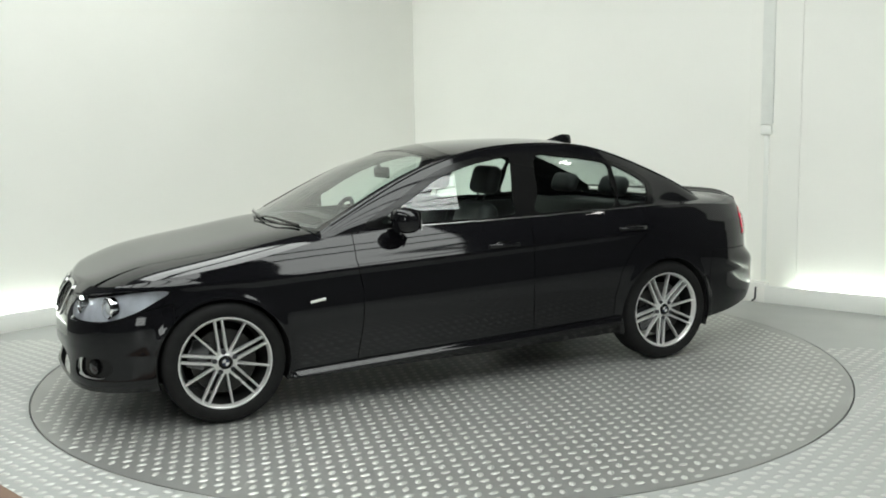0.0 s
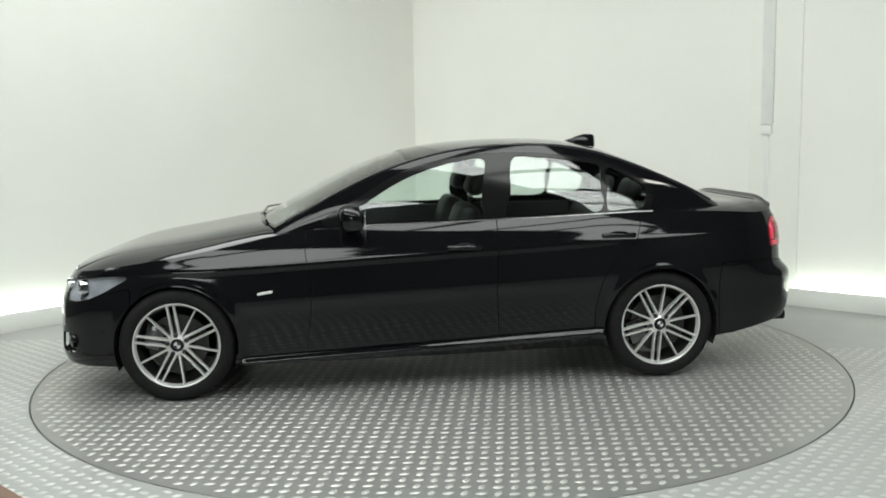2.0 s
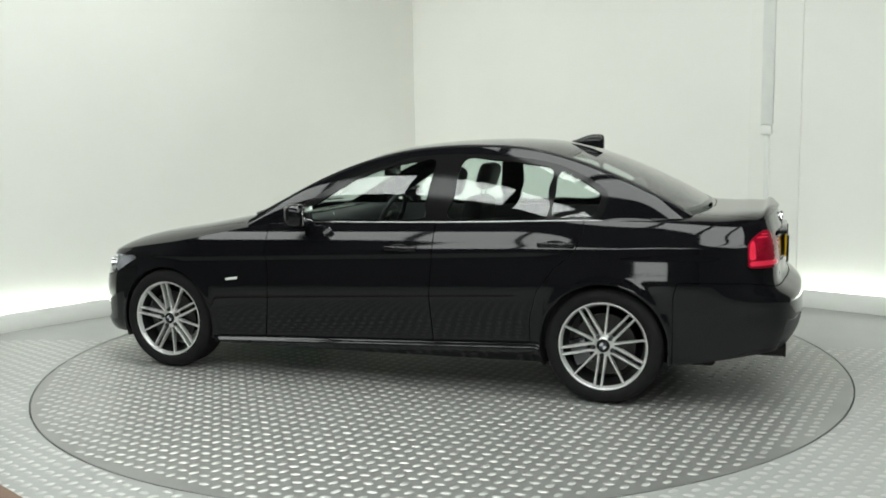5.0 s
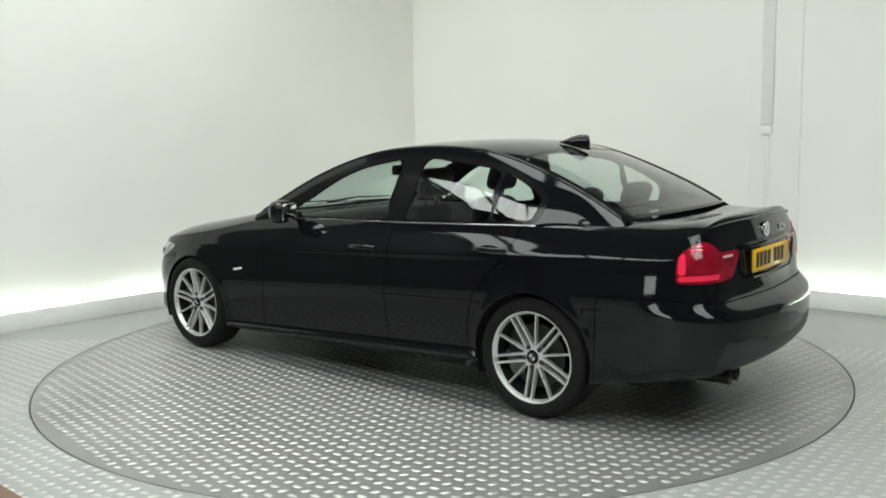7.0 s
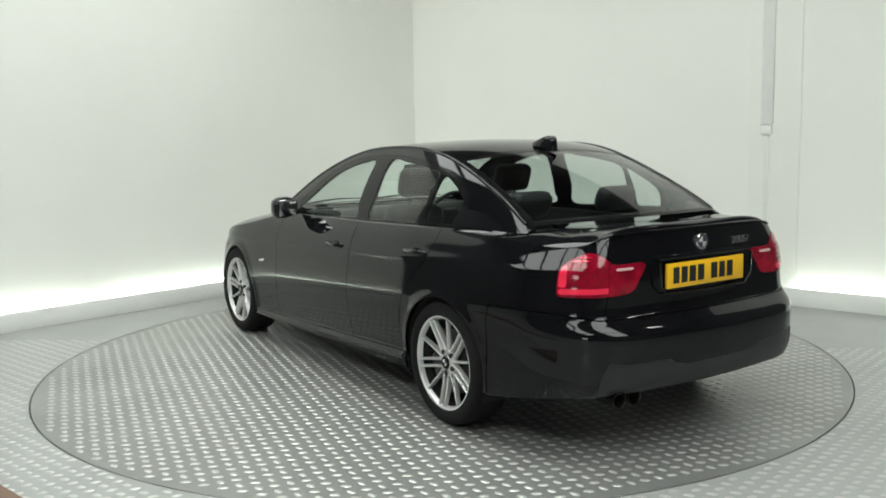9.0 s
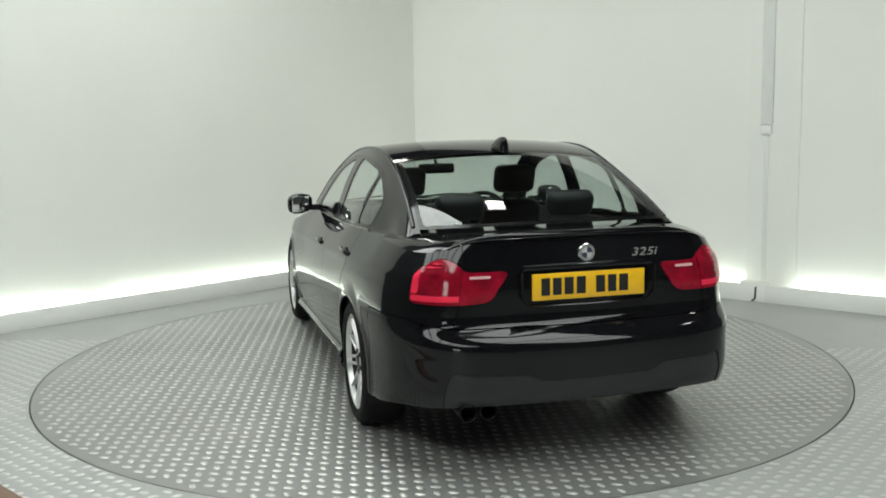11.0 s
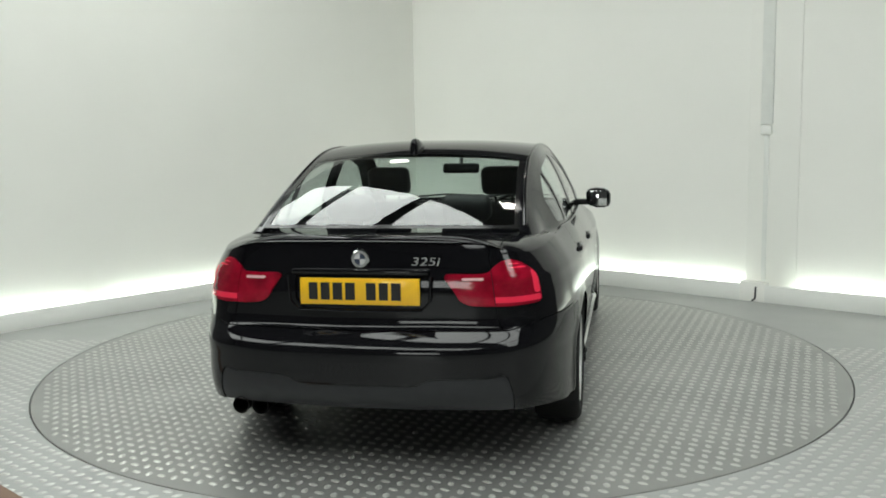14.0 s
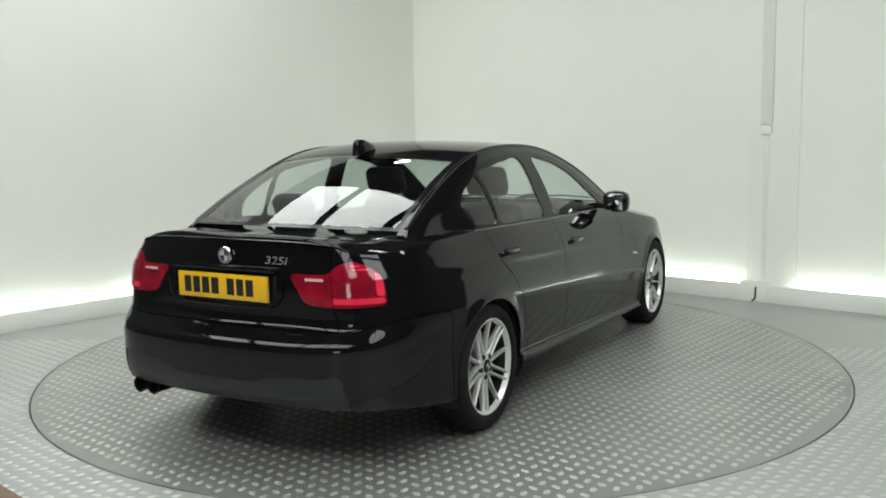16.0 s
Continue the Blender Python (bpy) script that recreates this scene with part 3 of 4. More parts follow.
OPENING = outline([(0.57, 0.950), (0.345, 1.105), (0.18, 1.204), (0.018, 1.268), (-0.148, 1.306), (-0.313, 1.326), (-0.476, 1.335), (-0.638, 1.333), (-0.80, 1.321), (-0.96, 1.300), (-1.10, 1.268), (-1.20, 1.230), (-1.29, 1.185), (-1.355, 1.142), (-1.382, 1.100), (-1.372, 1.040), (-1.342, 0.990), (-1.28, 0.978), (-0.95, 0.972), (-0.5, 0.960), (0.0, 0.946)], 5)
HEADLAMP = outline([(0.345, 0.575), (0.350, 0.655), (0.55, 0.672), (0.75, 0.694), (0.95, 0.708), (1.12, 0.702), (1.05, 0.655), (0.95, 0.606), (0.80, 0.566), (0.60, 0.552), (0.42, 0.552)], 5)
KIDNEY = outline([(0.035, 0.535), (0.028, 0.620), (0.040, 0.690), (0.15, 0.702), (0.270, 0.692), (0.295, 0.640), (0.265, 0.560), (0.20, 0.527), (0.10, 0.522)], 5)
INTAKE = outline([(-0.3, 0.245), (-0.3, 0.375), (0.0, 0.378), (0.30, 0.372), (0.42, 0.345), (0.46, 0.28), (0.40, 0.238), (0.0, 0.235)], 4)
FOG = outline([(0.56, 0.28), (0.57, 0.355), (0.68, 0.375), (0.80, 0.37), (0.82, 0.31), (0.72, 0.265)], 5)
TAIL_LAMP = outline([(0.375, 0.868), (0.48, 0.872), (0.565, 0.877), (0.605, 0.902), (0.66, 0.922), (0.725, 0.928), (0.79, 0.914), (0.850, 0.882), (0.872, 0.85), (0.877, 0.78), (0.868, 0.744), (0.78, 0.738), (0.62, 0.736), (0.465, 0.745), (0.415, 0.80)], 5)
FRONT_DOOR = np.array([(0.70, 0.10), (0.645, 0.45), (0.635, 0.62), (0.665, 0.80), (0.66, 1.2), (-0.425, 1.2), (-0.425, 0.80), (-0.41, 0.55), (-0.43, 0.10)])
REAR_DOOR = np.array([(-0.425, 0.10), (-0.41, 0.55), (-0.425, 0.80), (-0.425, 1.2), (-1.27, 1.2), (-1.27, 0.92), (-1.235, 0.82), (-1.13, 0.735), (-1.03, 0.60), (-0.99, 0.45), (-0.985, 0.10)])
FRONT_BUMPER = np.array([(-0.3, 0.0), (-0.3, 1.0), (0.325, 1.0), (0.335, 0.553), (0.80, 0.558), (0.97, 0.606), (1.14, 0.640), (1.14, 0.0)])
REAR_BUMPER = np.array([(-0.3, 0.0), (-0.3, 0.635), (0.66, 0.637), (0.90, 0.668), (1.24, 0.672), (1.26, 0.60), (1.26, 0.0)])
BOOT_BACK = np.array([(-0.3, 0.6), (-0.3, 1.2), (0.585, 1.2), (0.585, 0.90), (0.605, 0.74), (0.64, 0.6)])
DIFFUSER = outline([(-0.4, 0.20), (-0.4, 0.415), (0.0, 0.417), (0.22, 0.417), (0.275, 0.428), (0.33, 0.448), (0.55, 0.450), (0.64, 0.440), (0.66, 0.20), (0.3, 0.18)], 4)
EXHAUST_Y = 0.51


def back(q0):
    return S_END - q0


def arch_field(x, y, z, s, h):
    f = np.minimum(np.hypot(x - AXLE, z - ARCH_Z) - ARCH[1], np.hypot(x + AXLE, z - ARCH_Z) - ARCH[-1])
    return f


def build_body(car):
    side = cut(grid_sheet(WRAP, WRAP_Q, flip=False), arch_field)
    # dark shell under the panels
    for sgn in (1, -1):
        shell = cut(side, lambda x, y, z, s, h: -np.maximum.reduce([shape(s, h, k) for k in (HEADLAMP, KIDNEY, INTAKE, FOG)]))
        panel("inner_shell", shell, INSIDE, car, sgn, 0.0, "dark shell under the body panels", push=-0.011)
    lamp, rest = carve(side, lambda x, y, z, s, h: shape(s, h, HEADLAMP), 0.0015)
    tail, rest = carve(rest, lambda x, y, z, s, h: shape(back(s), h, TAIL_LAMP), 0.0015)
    tail_in, tail_out = carve(tail, lambda x, y, z, s, h: shape(back(s), h, BOOT_BACK), 0.0020)
    bump_f, rest = carve(rest, lambda x, y, z, s, h: shape(s, h, FRONT_BUMPER))
    bump_r, rest = carve(rest, lambda x, y, z, s, h: shape(back(s), h, REAR_BUMPER))
    boot, rest = carve(rest, lambda x, y, z, s, h: shape(back(s), h, BOOT_BACK))
    sill, rest = carve(rest, lambda x, y, z, s, h: np.minimum(0.268 - 0.040 * x - z, 1.2 - abs(x)))
    door_f, rest = carve(rest, lambda x, y, z, s, h: shape(x, z, FRONT_DOOR))
    door_r, rest = carve(rest, lambda x, y, z, s, h: shape(x, z, REAR_DOOR))
    fender, quarter = carve(rest, lambda x, y, z, s, h: x, 0.0)
    # front end details
    kidney, bump_f = carve(bump_f, lambda x, y, z, s, h: shape(s, h, KIDNEY), 0.0)
    intake, bump_f = carve(bump_f, lambda x, y, z, s, h: shape(s, h, INTAKE), 0.0)
    fog, bump_f = carve(bump_f, lambda x, y, z, s, h: shape(s, h, FOG), 0.0)
    diffuser, bump_r = carve(bump_r, lambda x, y, z, s, h: shape(back(s), h, DIFFUSER), 0.001)
    # hood and boot lid
    front = deck_sheet(0.62, 2.2, HOOD_CROWN, power=6.0)
    hood_line = lambda x, y, z, s, h: np.minimum(0.715 - 0.16 * smoothstep(1.0, 2.1, x) - y, x - 0.93 + 0.10 * (y / 0.7) ** 2)
    hood, cowl = carve(front, hood_line)
    fender = join(fender, cut(cowl, lambda x, y, z, s, h: np.minimum(y - 0.60 - 0.2 * (x < 0.0), 1.0 + x)))
    cowl = cut(cowl, lambda x, y, z, s, h: np.minimum(0.6 - y, 1.2 - x))
    rear = deck_sheet(-2.3, -1.60, BOOT_CROWN, power=8.0)
    lid, scuttle = carve(rear, lambda x, y, z, s, h: np.minimum(0.585 - y, -1.835 - 0.055 * (1 - (y / 0.6) ** 2) - x))
    quarter = join(quarter, scuttle)
    body = {}
    for sgn in (1, -1):
        panel("front_fender", fender, PAINT, car, sgn)
        panel("rear_quarter", quarter, PAINT, car, sgn)
        panel("sill", sill, PAINT, car, sgn)
        body["door_f", sgn] = panel("front_door", door_f, PAINT, car, sgn)
        body["door_r", sgn] = panel("rear_door", door_r, PAINT, car, sgn)
        lp = panel("headlight", lamp, LENS, car, sgn, 0.0, "clear headlight cover with silver inside")
        body["lamp", sgn] = lp
        panel("lamp_bowl", lamp, BOWL, lp, sgn, 0.0, "silver grey lamp housing", push=-0.035)
        body["tail", sgn] = panel("tail_light", tail_out, RED, car, sgn, 0.02, "glossy red tail light", push=0.004)
        body["tail_in", sgn] = panel("boot_light", tail_in, RED, car, sgn, 0.02, "glossy red tail light on the boot lid", push=0.004)

    # what runs across the middle: both halves in one mesh
    def whole(sh):
        m = Sheet(sh.v * (1, -1, 1), sh.n * (1, -1, 1), sh.q, [c[::-1] for c in sh.f])
        return join(sh, m)

    def whole_panel(name, sh, mat, label="", depth=0.012, push=0.0, parent=car):
        w = whole(sh)
        # close the seam in the middle so that no edge turns in there
        key, remap, vs, ns = {}, [], [], []
        for p, n in zip(w.v, w.n):
            k = (round(p[0], 5), round(p[2], 5)) if abs(p[1]) < 1e-4 else None
            if k is not None and k in key:
                remap.append(key[k])
                continue
            if k is not None:
                key[k] = len(vs)
                n = np.array((n[0], 0, n[2]))
                n = n / max(np.linalg.norm(n), 1e-9)
            remap.append(len(vs))
            vs.append(p)
            ns.append(n)
        f = [[remap[i] for i in c] for c in w.f]
        f = [[i for k, i in enumerate(c) if i != c[k - 1]] for c in f]
        f = [c for c in f if len(c) > 2]
        return panel(name, Sheet(np.array(vs), np.array(ns), np.zeros((len(vs), 2)), f), mat, parent, 1, depth, label, push)

    body["bump_f"] = whole_panel("front_bumper", bump_f, PAINT)
    body["bump_r"] = whole_panel("rear_bumper", bump_r, PAINT)
    body["hood"] = whole_panel("bonnet", hood, PAINT)
    whole_panel("cowl", cowl, TRIM, "matt black scuttle under the windscreen", push=-0.02)
    body["boot"] = whole_panel("boot_lid", join(boot, lid), PAINT)
    whole_panel("diffuser", diffuser, SATIN, "dark grey lower bumper insert", push=-0.004, depth=0.03)
    whole_panel("lower_grille", intake, TRIM, "black lower air intake", push=-0.05, depth=0.0)
    for sgn in (1, -1):
        g = panel("kidney_grille", kidney, TRIM, car, sgn, 0.0, "black grille in a chrome ring", push=-0.03)
        ring = cut(kidney, lambda x, y, z, s, h: 0.014 - shape(s, h, KIDNEY))
        panel("ring", ring, CHROME, g, sgn, 0.02, "chrome ring", push=0.008)
        for k in range(6):
            c = 0.065 + 0.036 * k
            bar = cut(kidney, lambda x, y, z, s, h: np.minimum(0.006 - abs(s - c), shape(s, h, KIDNEY) - 0.012))
            panel("slat", bar, TRIM, g, sgn, 0.03, push=0.002)
        fr = panel("fog_recess", fog, TRIM, car, sgn, 0.0, "black fog lamp recess", push=-0.03)
        bm = bmesh.new()
        c = fog.v.mean(axis=0) - 0.02 * fog.n.mean(axis=0)
        cap(bm, lathe(bm, [(0.040, -0.02), (0.040, 0.008), (0.034, 0.012), (0.020, 0.016)], 24, Matrix.Translation((c[0], c[1] * sgn, c[2])) @ Vector((0.9, 0.42 * sgn, 0)).to_track_quat("Y", "Z").to_matrix().to_4x4())[-1])
        part("fog_lamp", bm, DARK_CHROME, fr, "round dark fog lamp")
    # lamps inside the headlights
    for sgn in (1, -1):
        for s0, r in ((0.52, 0.048), (0.78, 0.055)):
            i = int(s0 / S_END * (len(WRAP) - 1))
            p = WRAP[i, int(0.80 * (ROWS - 1))]
            n = Vector((PX(s0 + 0.01) - PX(s0 - 0.01), PY(s0 + 0.01) - PY(s0 - 0.01), 0)).normalized()
            out = Vector((n.y, -n.x, 0))
            out = Vector((abs(out.x), 0.35 * abs(out.y), 0)).normalized()
            c = Vector(p) - out * 0.05
            c.z = 0.622
            m = Matrix.Translation((c.x, c.y * sgn, c.z)) @ Vector((out.x, out.y * sgn, 0)).to_track_quat("Y", "Z").to_matrix().to_4x4()
            bm = bmesh.new()
            lathe(bm, [(r, -0.01), (r, 0.028), (r * 0.86, 0.034), (r * 0.80, 0.015), (r * 0.55, 0.002), (0.004, 0.0)], 28, m)
            part("lamp_ring", bm, CHROME, body["lamp", sgn], "chrome lamp ring")
            bm = bmesh.new()
            lathe(bm, [(r * 0.72, 0.006), (r * 0.6, 0.022), (r * 0.3, 0.032), (0.002, 0.035)], 24, m)
            part("lamp_lens", bm, CLEAR_LAMP, body["lamp", sgn], "clear lamp lens")
    # tail light strips and diode rows
    for sgn in (1, -1):
        inside = lambda s, h, d: shape(back(s), h, TAIL_LAMP) - d
        st = cut(tail_out, lambda x, y, z, s, h: np.minimum(0.0125 - abs(h - 0.764), inside(s, h, 0.010)))
        panel("reflector", st, RED_BAR, body["tail", sgn], sgn, 0.01, "red reflector strip, its caught light put into the colour", push=0.0075)
        st = cut(tail_out, lambda x, y, z, s, h: np.minimum(np.minimum(back(s) - 0.832, h - 0.782), inside(s, h, 0.008)))
        panel("side_reflector", st, RED_BAR, body["tail", sgn], sgn, 0.008, "bright red side reflector", push=0.0065)
        for h0 in (0.796, 0.820, 0.844, 0.868):
            st = cut(tail_out, lambda x, y, z, s, h: np.minimum(np.minimum(0.0075 - abs(h - h0), 0.822 - back(s)), inside(s, h, 0.014)))
            panel("light_bar", st, RED, body["tail", sgn], sgn, 0.005, push=0.0075)
        dots = lambda x, y, z, s, h: np.minimum(0.0042 - np.hypot((back(s) % 0.017) - 0.0085, (h % 0.015) - 0.0075), np.minimum(inside(s, h, 0.012), h - 0.880))
        panel("diode_rows", cut(tail_out, dots), RED_BAR, body["tail", sgn], sgn, 0.003, "rows of small bright diodes", push=0.0065)
        st = cut(tail_in, lambda x, y, z, s, h: np.minimum(0.0055 - abs(h - 0.850), 0.055 - abs(back(s) - 0.50)))
        panel("reversing_light", st, RED_CLEAR, body["tail_in", sgn], sgn, 0.006, "pale clear strip", push=0.0075)
        for h0 in (0.766, 0.792, 0.818):
            st = cut(tail_in, lambda x, y, z, s, h: np.minimum(0.0065 - abs(h - h0), inside(s, h, 0.013)))
            panel("light_bar", st, RED, body["tail_in", sgn], sgn, 0.004, push=0.0065)
    return body, whole_panel


def build_cabin(car, body, whole_panel):
    top = top_sheet()
    # windscreen, roof and rear window
    ws, rest = carve(top, lambda x, y, z, s, h: np.minimum(0.345 - 0.02 * h - s, 0.962 - h), 0.0)
    rw, rest = carve(rest, lambda x, y, z, s, h: np.minimum(s - 0.682 - 0.012 * h * h, 0.955 - h), 0.0)
    rw, foot = carve(rw, lambda x, y, z, s, h: 0.985 - s, 0.0)
    whole_panel("roof", rest, PAINT, "glossy black roof and pillars", depth=0.01)
    body["ws"] = whole_panel("windscreen", ws, GLASS, "clear windscreen", depth=0.0, push=-0.002)
    body["rw"] = whole_panel("rear_window", rw, GLASS_REAR, "tinted rear window", depth=0.0, push=-0.002)
    for sh, ob in ((ws, "ws"), (rw, "rw")):
        if ob == "ws":
            f = lambda x, y, z, s, h: 0.022 - np.minimum(np.minimum((0.345 - 0.02 * h - s) * 2.6, (0.962 - h) * 0.65), s * 2.6)
        else:
            f = lambda x, y, z, s, h: 0.020 - np.minimum(np.minimum((s - 0.682 - 0.012 * h * h) * 2.0, (0.955 - h) * 0.6), (0.985 - s) * 1.6)
        whole_panel("glass_edge", cut(sh, f), TRIM, "black edge band of the glass", depth=0.0, push=-0.0005, parent=body[ob])
    # lining under the roof
    lining = cut(top, lambda x, y, z, s, h: np.minimum(np.minimum(s - 0.335, 0.68 - s), 0.97 - h))
    whole_panel("headlining", lining, LINING, "grey cloth headlining", depth=0.0, push=-0.03)
    # cabin sides
    cs = cabin_side_sheet()
    opening, frame_sheet = carve(cs, lambda x, y, z, s, h: shape(x, z, OPENING), 0.0)
    for sgn in (1, -1):
        panel("window_surround", frame_sheet, PAINT, car, sgn, 0.012)
        rest = opening
        for nm, line in (("front_door_glass", FRONT_GLASS), ("rear_door_glass", REAR_GLASS), ("quarter_glass", QUARTER_GLASS)):
            g, rest = carve(rest, lambda x, y, z, s, h: shape(x, z, line), 0.0)
            panel(nm, g, GLASS, car, sgn, 0.0, "tinted side window", push=-0.004)
        panel("window_trim", rest, TRIM, car, sgn, 0.015, "gloss black window trim and pillar cover", push=-0.001)
        # gloss black waist strip; its reflected bright line is put into the colour
        xs = np.linspace(0.46, -1.36, 40)
        bm = bmesh.new()
        sweep(bm, [(x, (float(EDGE_Y(x)) - 0.004) * sgn, float(EDGE_Z(x)) + 0.002) for x in xs], 0.0055, 8)
        part("waist_trim", bm, WAIST, car, "thin waist trim below the windows, its highlight put into the colour")
        us = np.linspace(0.03, 0.975, 70)
        bm = bmesh.new()
        sweep(bm, [(float(RX(u)), (float(RY(u)) - 0.004) * sgn, float(RZ(u)) - 0.004) for u in us], 0.011, 12)
        part("roof_rail", bm, PAINT, car, "glossy black roof moulding", sharp=80)


def side_y(x, z):
    """Half width of the body at a place on its flank."""
    i = np.argmin(np.abs(WRAP[30:300, ROWS // 2, 0] - x)) + 30
    return float(np.interp(z, WRAP[i, :, 2], WRAP[i, :, 1]))


def build_wheels(car):
    for sx in (1, -1):
        for sy in (1, -1):
            y_out = 0.889
            wheel = new("wheel")
            wheel.parent = car
            wheel["label"] = "silver multi-spoke alloy wheel with low-profile tyre"
            phase = 83 if sx > 0 else 61
            wheel.matrix_basis = pose(AXLE * sx, y_out * sy, HUB_Z, 0, 0, 0 if sy > 0 else 180)
            # local y points outwards; 0 is the sidewall's outermost face
            R, rr = 0.316, 0.236
            bm = bmesh.new()
            lathe(bm, [(rr - 0.002, -0.018), (rr + 0.004, -0.009), (0.258, 0.0), (0.285, -0.001), (0.300, -0.010), (0.311, -0.026), (R, -0.050), (R, -0.175),
                       (0.311, -0.20), (0.29, -0.222), (rr, -0.21)], 72)
            part("tyre", bm, RUBBER, wheel, "black low-profile tyre", sharp=50)
            bm = bmesh.new()
            lathe(bm, [(0.2275, -0.018), (0.2295, -0.012), (0.235, -0.0095), (0.2395, -0.012), (0.2395, -0.022)], 72)
            lathe(bm, [(0.2275, -0.018), (0.223, -0.028), (0.220, -0.036)], 72)
            part("rim", bm, ALLOY, wheel, "bright silver rim lip", sharp=60)
            bm = bmesh.new()
            lathe(bm, [(0.220, -0.036), (0.202, -0.10), (0.205, -0.19), (0.23, -0.20)], 60)
            part("barrel", bm, ALLOY_DARK, wheel, "inner rim barrel, darkened for the shade inside the wheel", sharp=60)

            def spoke(bm, ang, off, w0, w1):
                c, s = math.cos(ang), math.sin(ang)
                secs = []
                for k in range(7):
                    t = k / 6
                    r = 0.045 + (0.226 - 0.045) * t
                    w = w0 + (w1 - w0) * t
                    o = off * (0.90 + 0.02 * t)
                    y = -0.036 + 0.018 * t ** 1.5
                    dep = 0.032 - 0.008 * t
                    sec = []
                    for u, d in ((-w, -dep), (-w, -0.005), (-w * 0.55, 0.0), (w * 0.55, 0.0), (w, -0.005), (w, -dep)):
                        lx, ly = r, o + u
                        sec.append(bm.verts.new((c * lx - s * ly, y + d, s * lx + c * ly)))
                    secs.append(sec)
                for a, b in zip(secs, secs[1:]):
                    for i in range(6):
                        j = (i + 1) % 6
                        bm.faces.new((a[i], a[j], b[j], b[i]))
                bm.faces.new(secs[0])
                bm.faces.new(secs[-1])

            for k in range(5):
                ang = radians(phase + 72 * k)
                for off in (0.020, -0.020):
                    bm = bmesh.new()
                    spoke(bm, ang, off, 0.0074, 0.0062)
                    part("spoke", bm, ALLOY, wheel, sharp=40)
                bm = bmesh.new()
                spoke(bm, ang + radians(36), 0.0, 0.0068, 0.0050)
                part("spoke", bm, ALLOY, wheel, sharp=40)
            bm = bmesh.new()
            lathe(bm, [(0.066, -0.060), (0.066, -0.045), (0.060, -0.036), (0.040, -0.034), (0.036, -0.030)], 40)
            part("hub", bm, ALLOY, wheel, sharp=50)
            # dark raised discs stand in for the shade in the bolt holes
            for k in range(5):
                a = radians(phase + 72 * k)
                m = Matrix.Translation((0.054 * math.cos(a), -0.034, 0.054 * math.sin(a)))
                bm = bmesh.new()
                cap(bm, lathe(bm, [(0.0125, -0.01), (0.0125, 0.004), (0.010, 0.006)], 14, m)[-1])
                part("wheel_bolt", bm, BAR, wheel, "wheel bolt as a dark disc, the shade of its hole painted")
            bm = bmesh.new()
            cap(bm, lathe(bm, [(0.031, -0.05), (0.031, -0.027), (0.028, -0.0245)], 32)[-1])
            cp = part("hub_cap", bm, TRIM, wheel, "round black hub cap with a blue and white centre")
            for k in range(4):
                bm = bmesh.new()
                vs = [bm.verts.new((0, -0.0238, 0))]
                for i in range(9):
                    a = radians(90 * k + 90 * i / 8)
                    vs.append(bm.verts.new((0.0185 * math.cos(a), -0.0238, 0.0185 * math.sin(a))))
                bm.faces.new(vs)
                part("quadrant", bm, BLUE if k % 2 else WHITE, cp, smooth=False)
            bm = bmesh.new()
            lathe(bm, [(0.06, -0.075), (0.165, -0.075), (0.165, -0.10), (0.06, -0.10)], 48, closed=True)
            part("brake_disc", bm, DISC, wheel, "bare iron brake disc", sharp=50)
            bm = bmesh.new()
            box(bm, (0.085, -0.125, -0.075), (0.19, -0.058, 0.075), 0.015, Matrix.Rotation(radians(-20 * sx * sy), 4, "Y"))
            part("brake_caliper", bm, DARK_CHROME, wheel, "dark grey brake caliper")
    # wheel housings
    for sx in (1, -1):
        for sy in (1, -1):
            bm = bmesh.new()
            vs = []
            n = 24
            for y in (0.872, 0.55):
                vs.append([bm.verts.new((AXLE * sx + (ARCH[sx] + 0.006) * math.cos(math.pi * i / n * 1.24 - 0.12 * math.pi), y * sy, ARCH_Z + (ARCH[sx] + 0.006) * math.sin(math.pi * i / n * 1.24 - 0.12 * math.pi))) for i in range(n + 1)])
            for i in range(n):
                bm.faces.new((vs[0][i], vs[0][i + 1], vs[1][i + 1], vs[1][i]))
            bm.faces.new(vs[1])
            part("wheel_housing", bm, INSIDE, car, "black wheel arch liner")


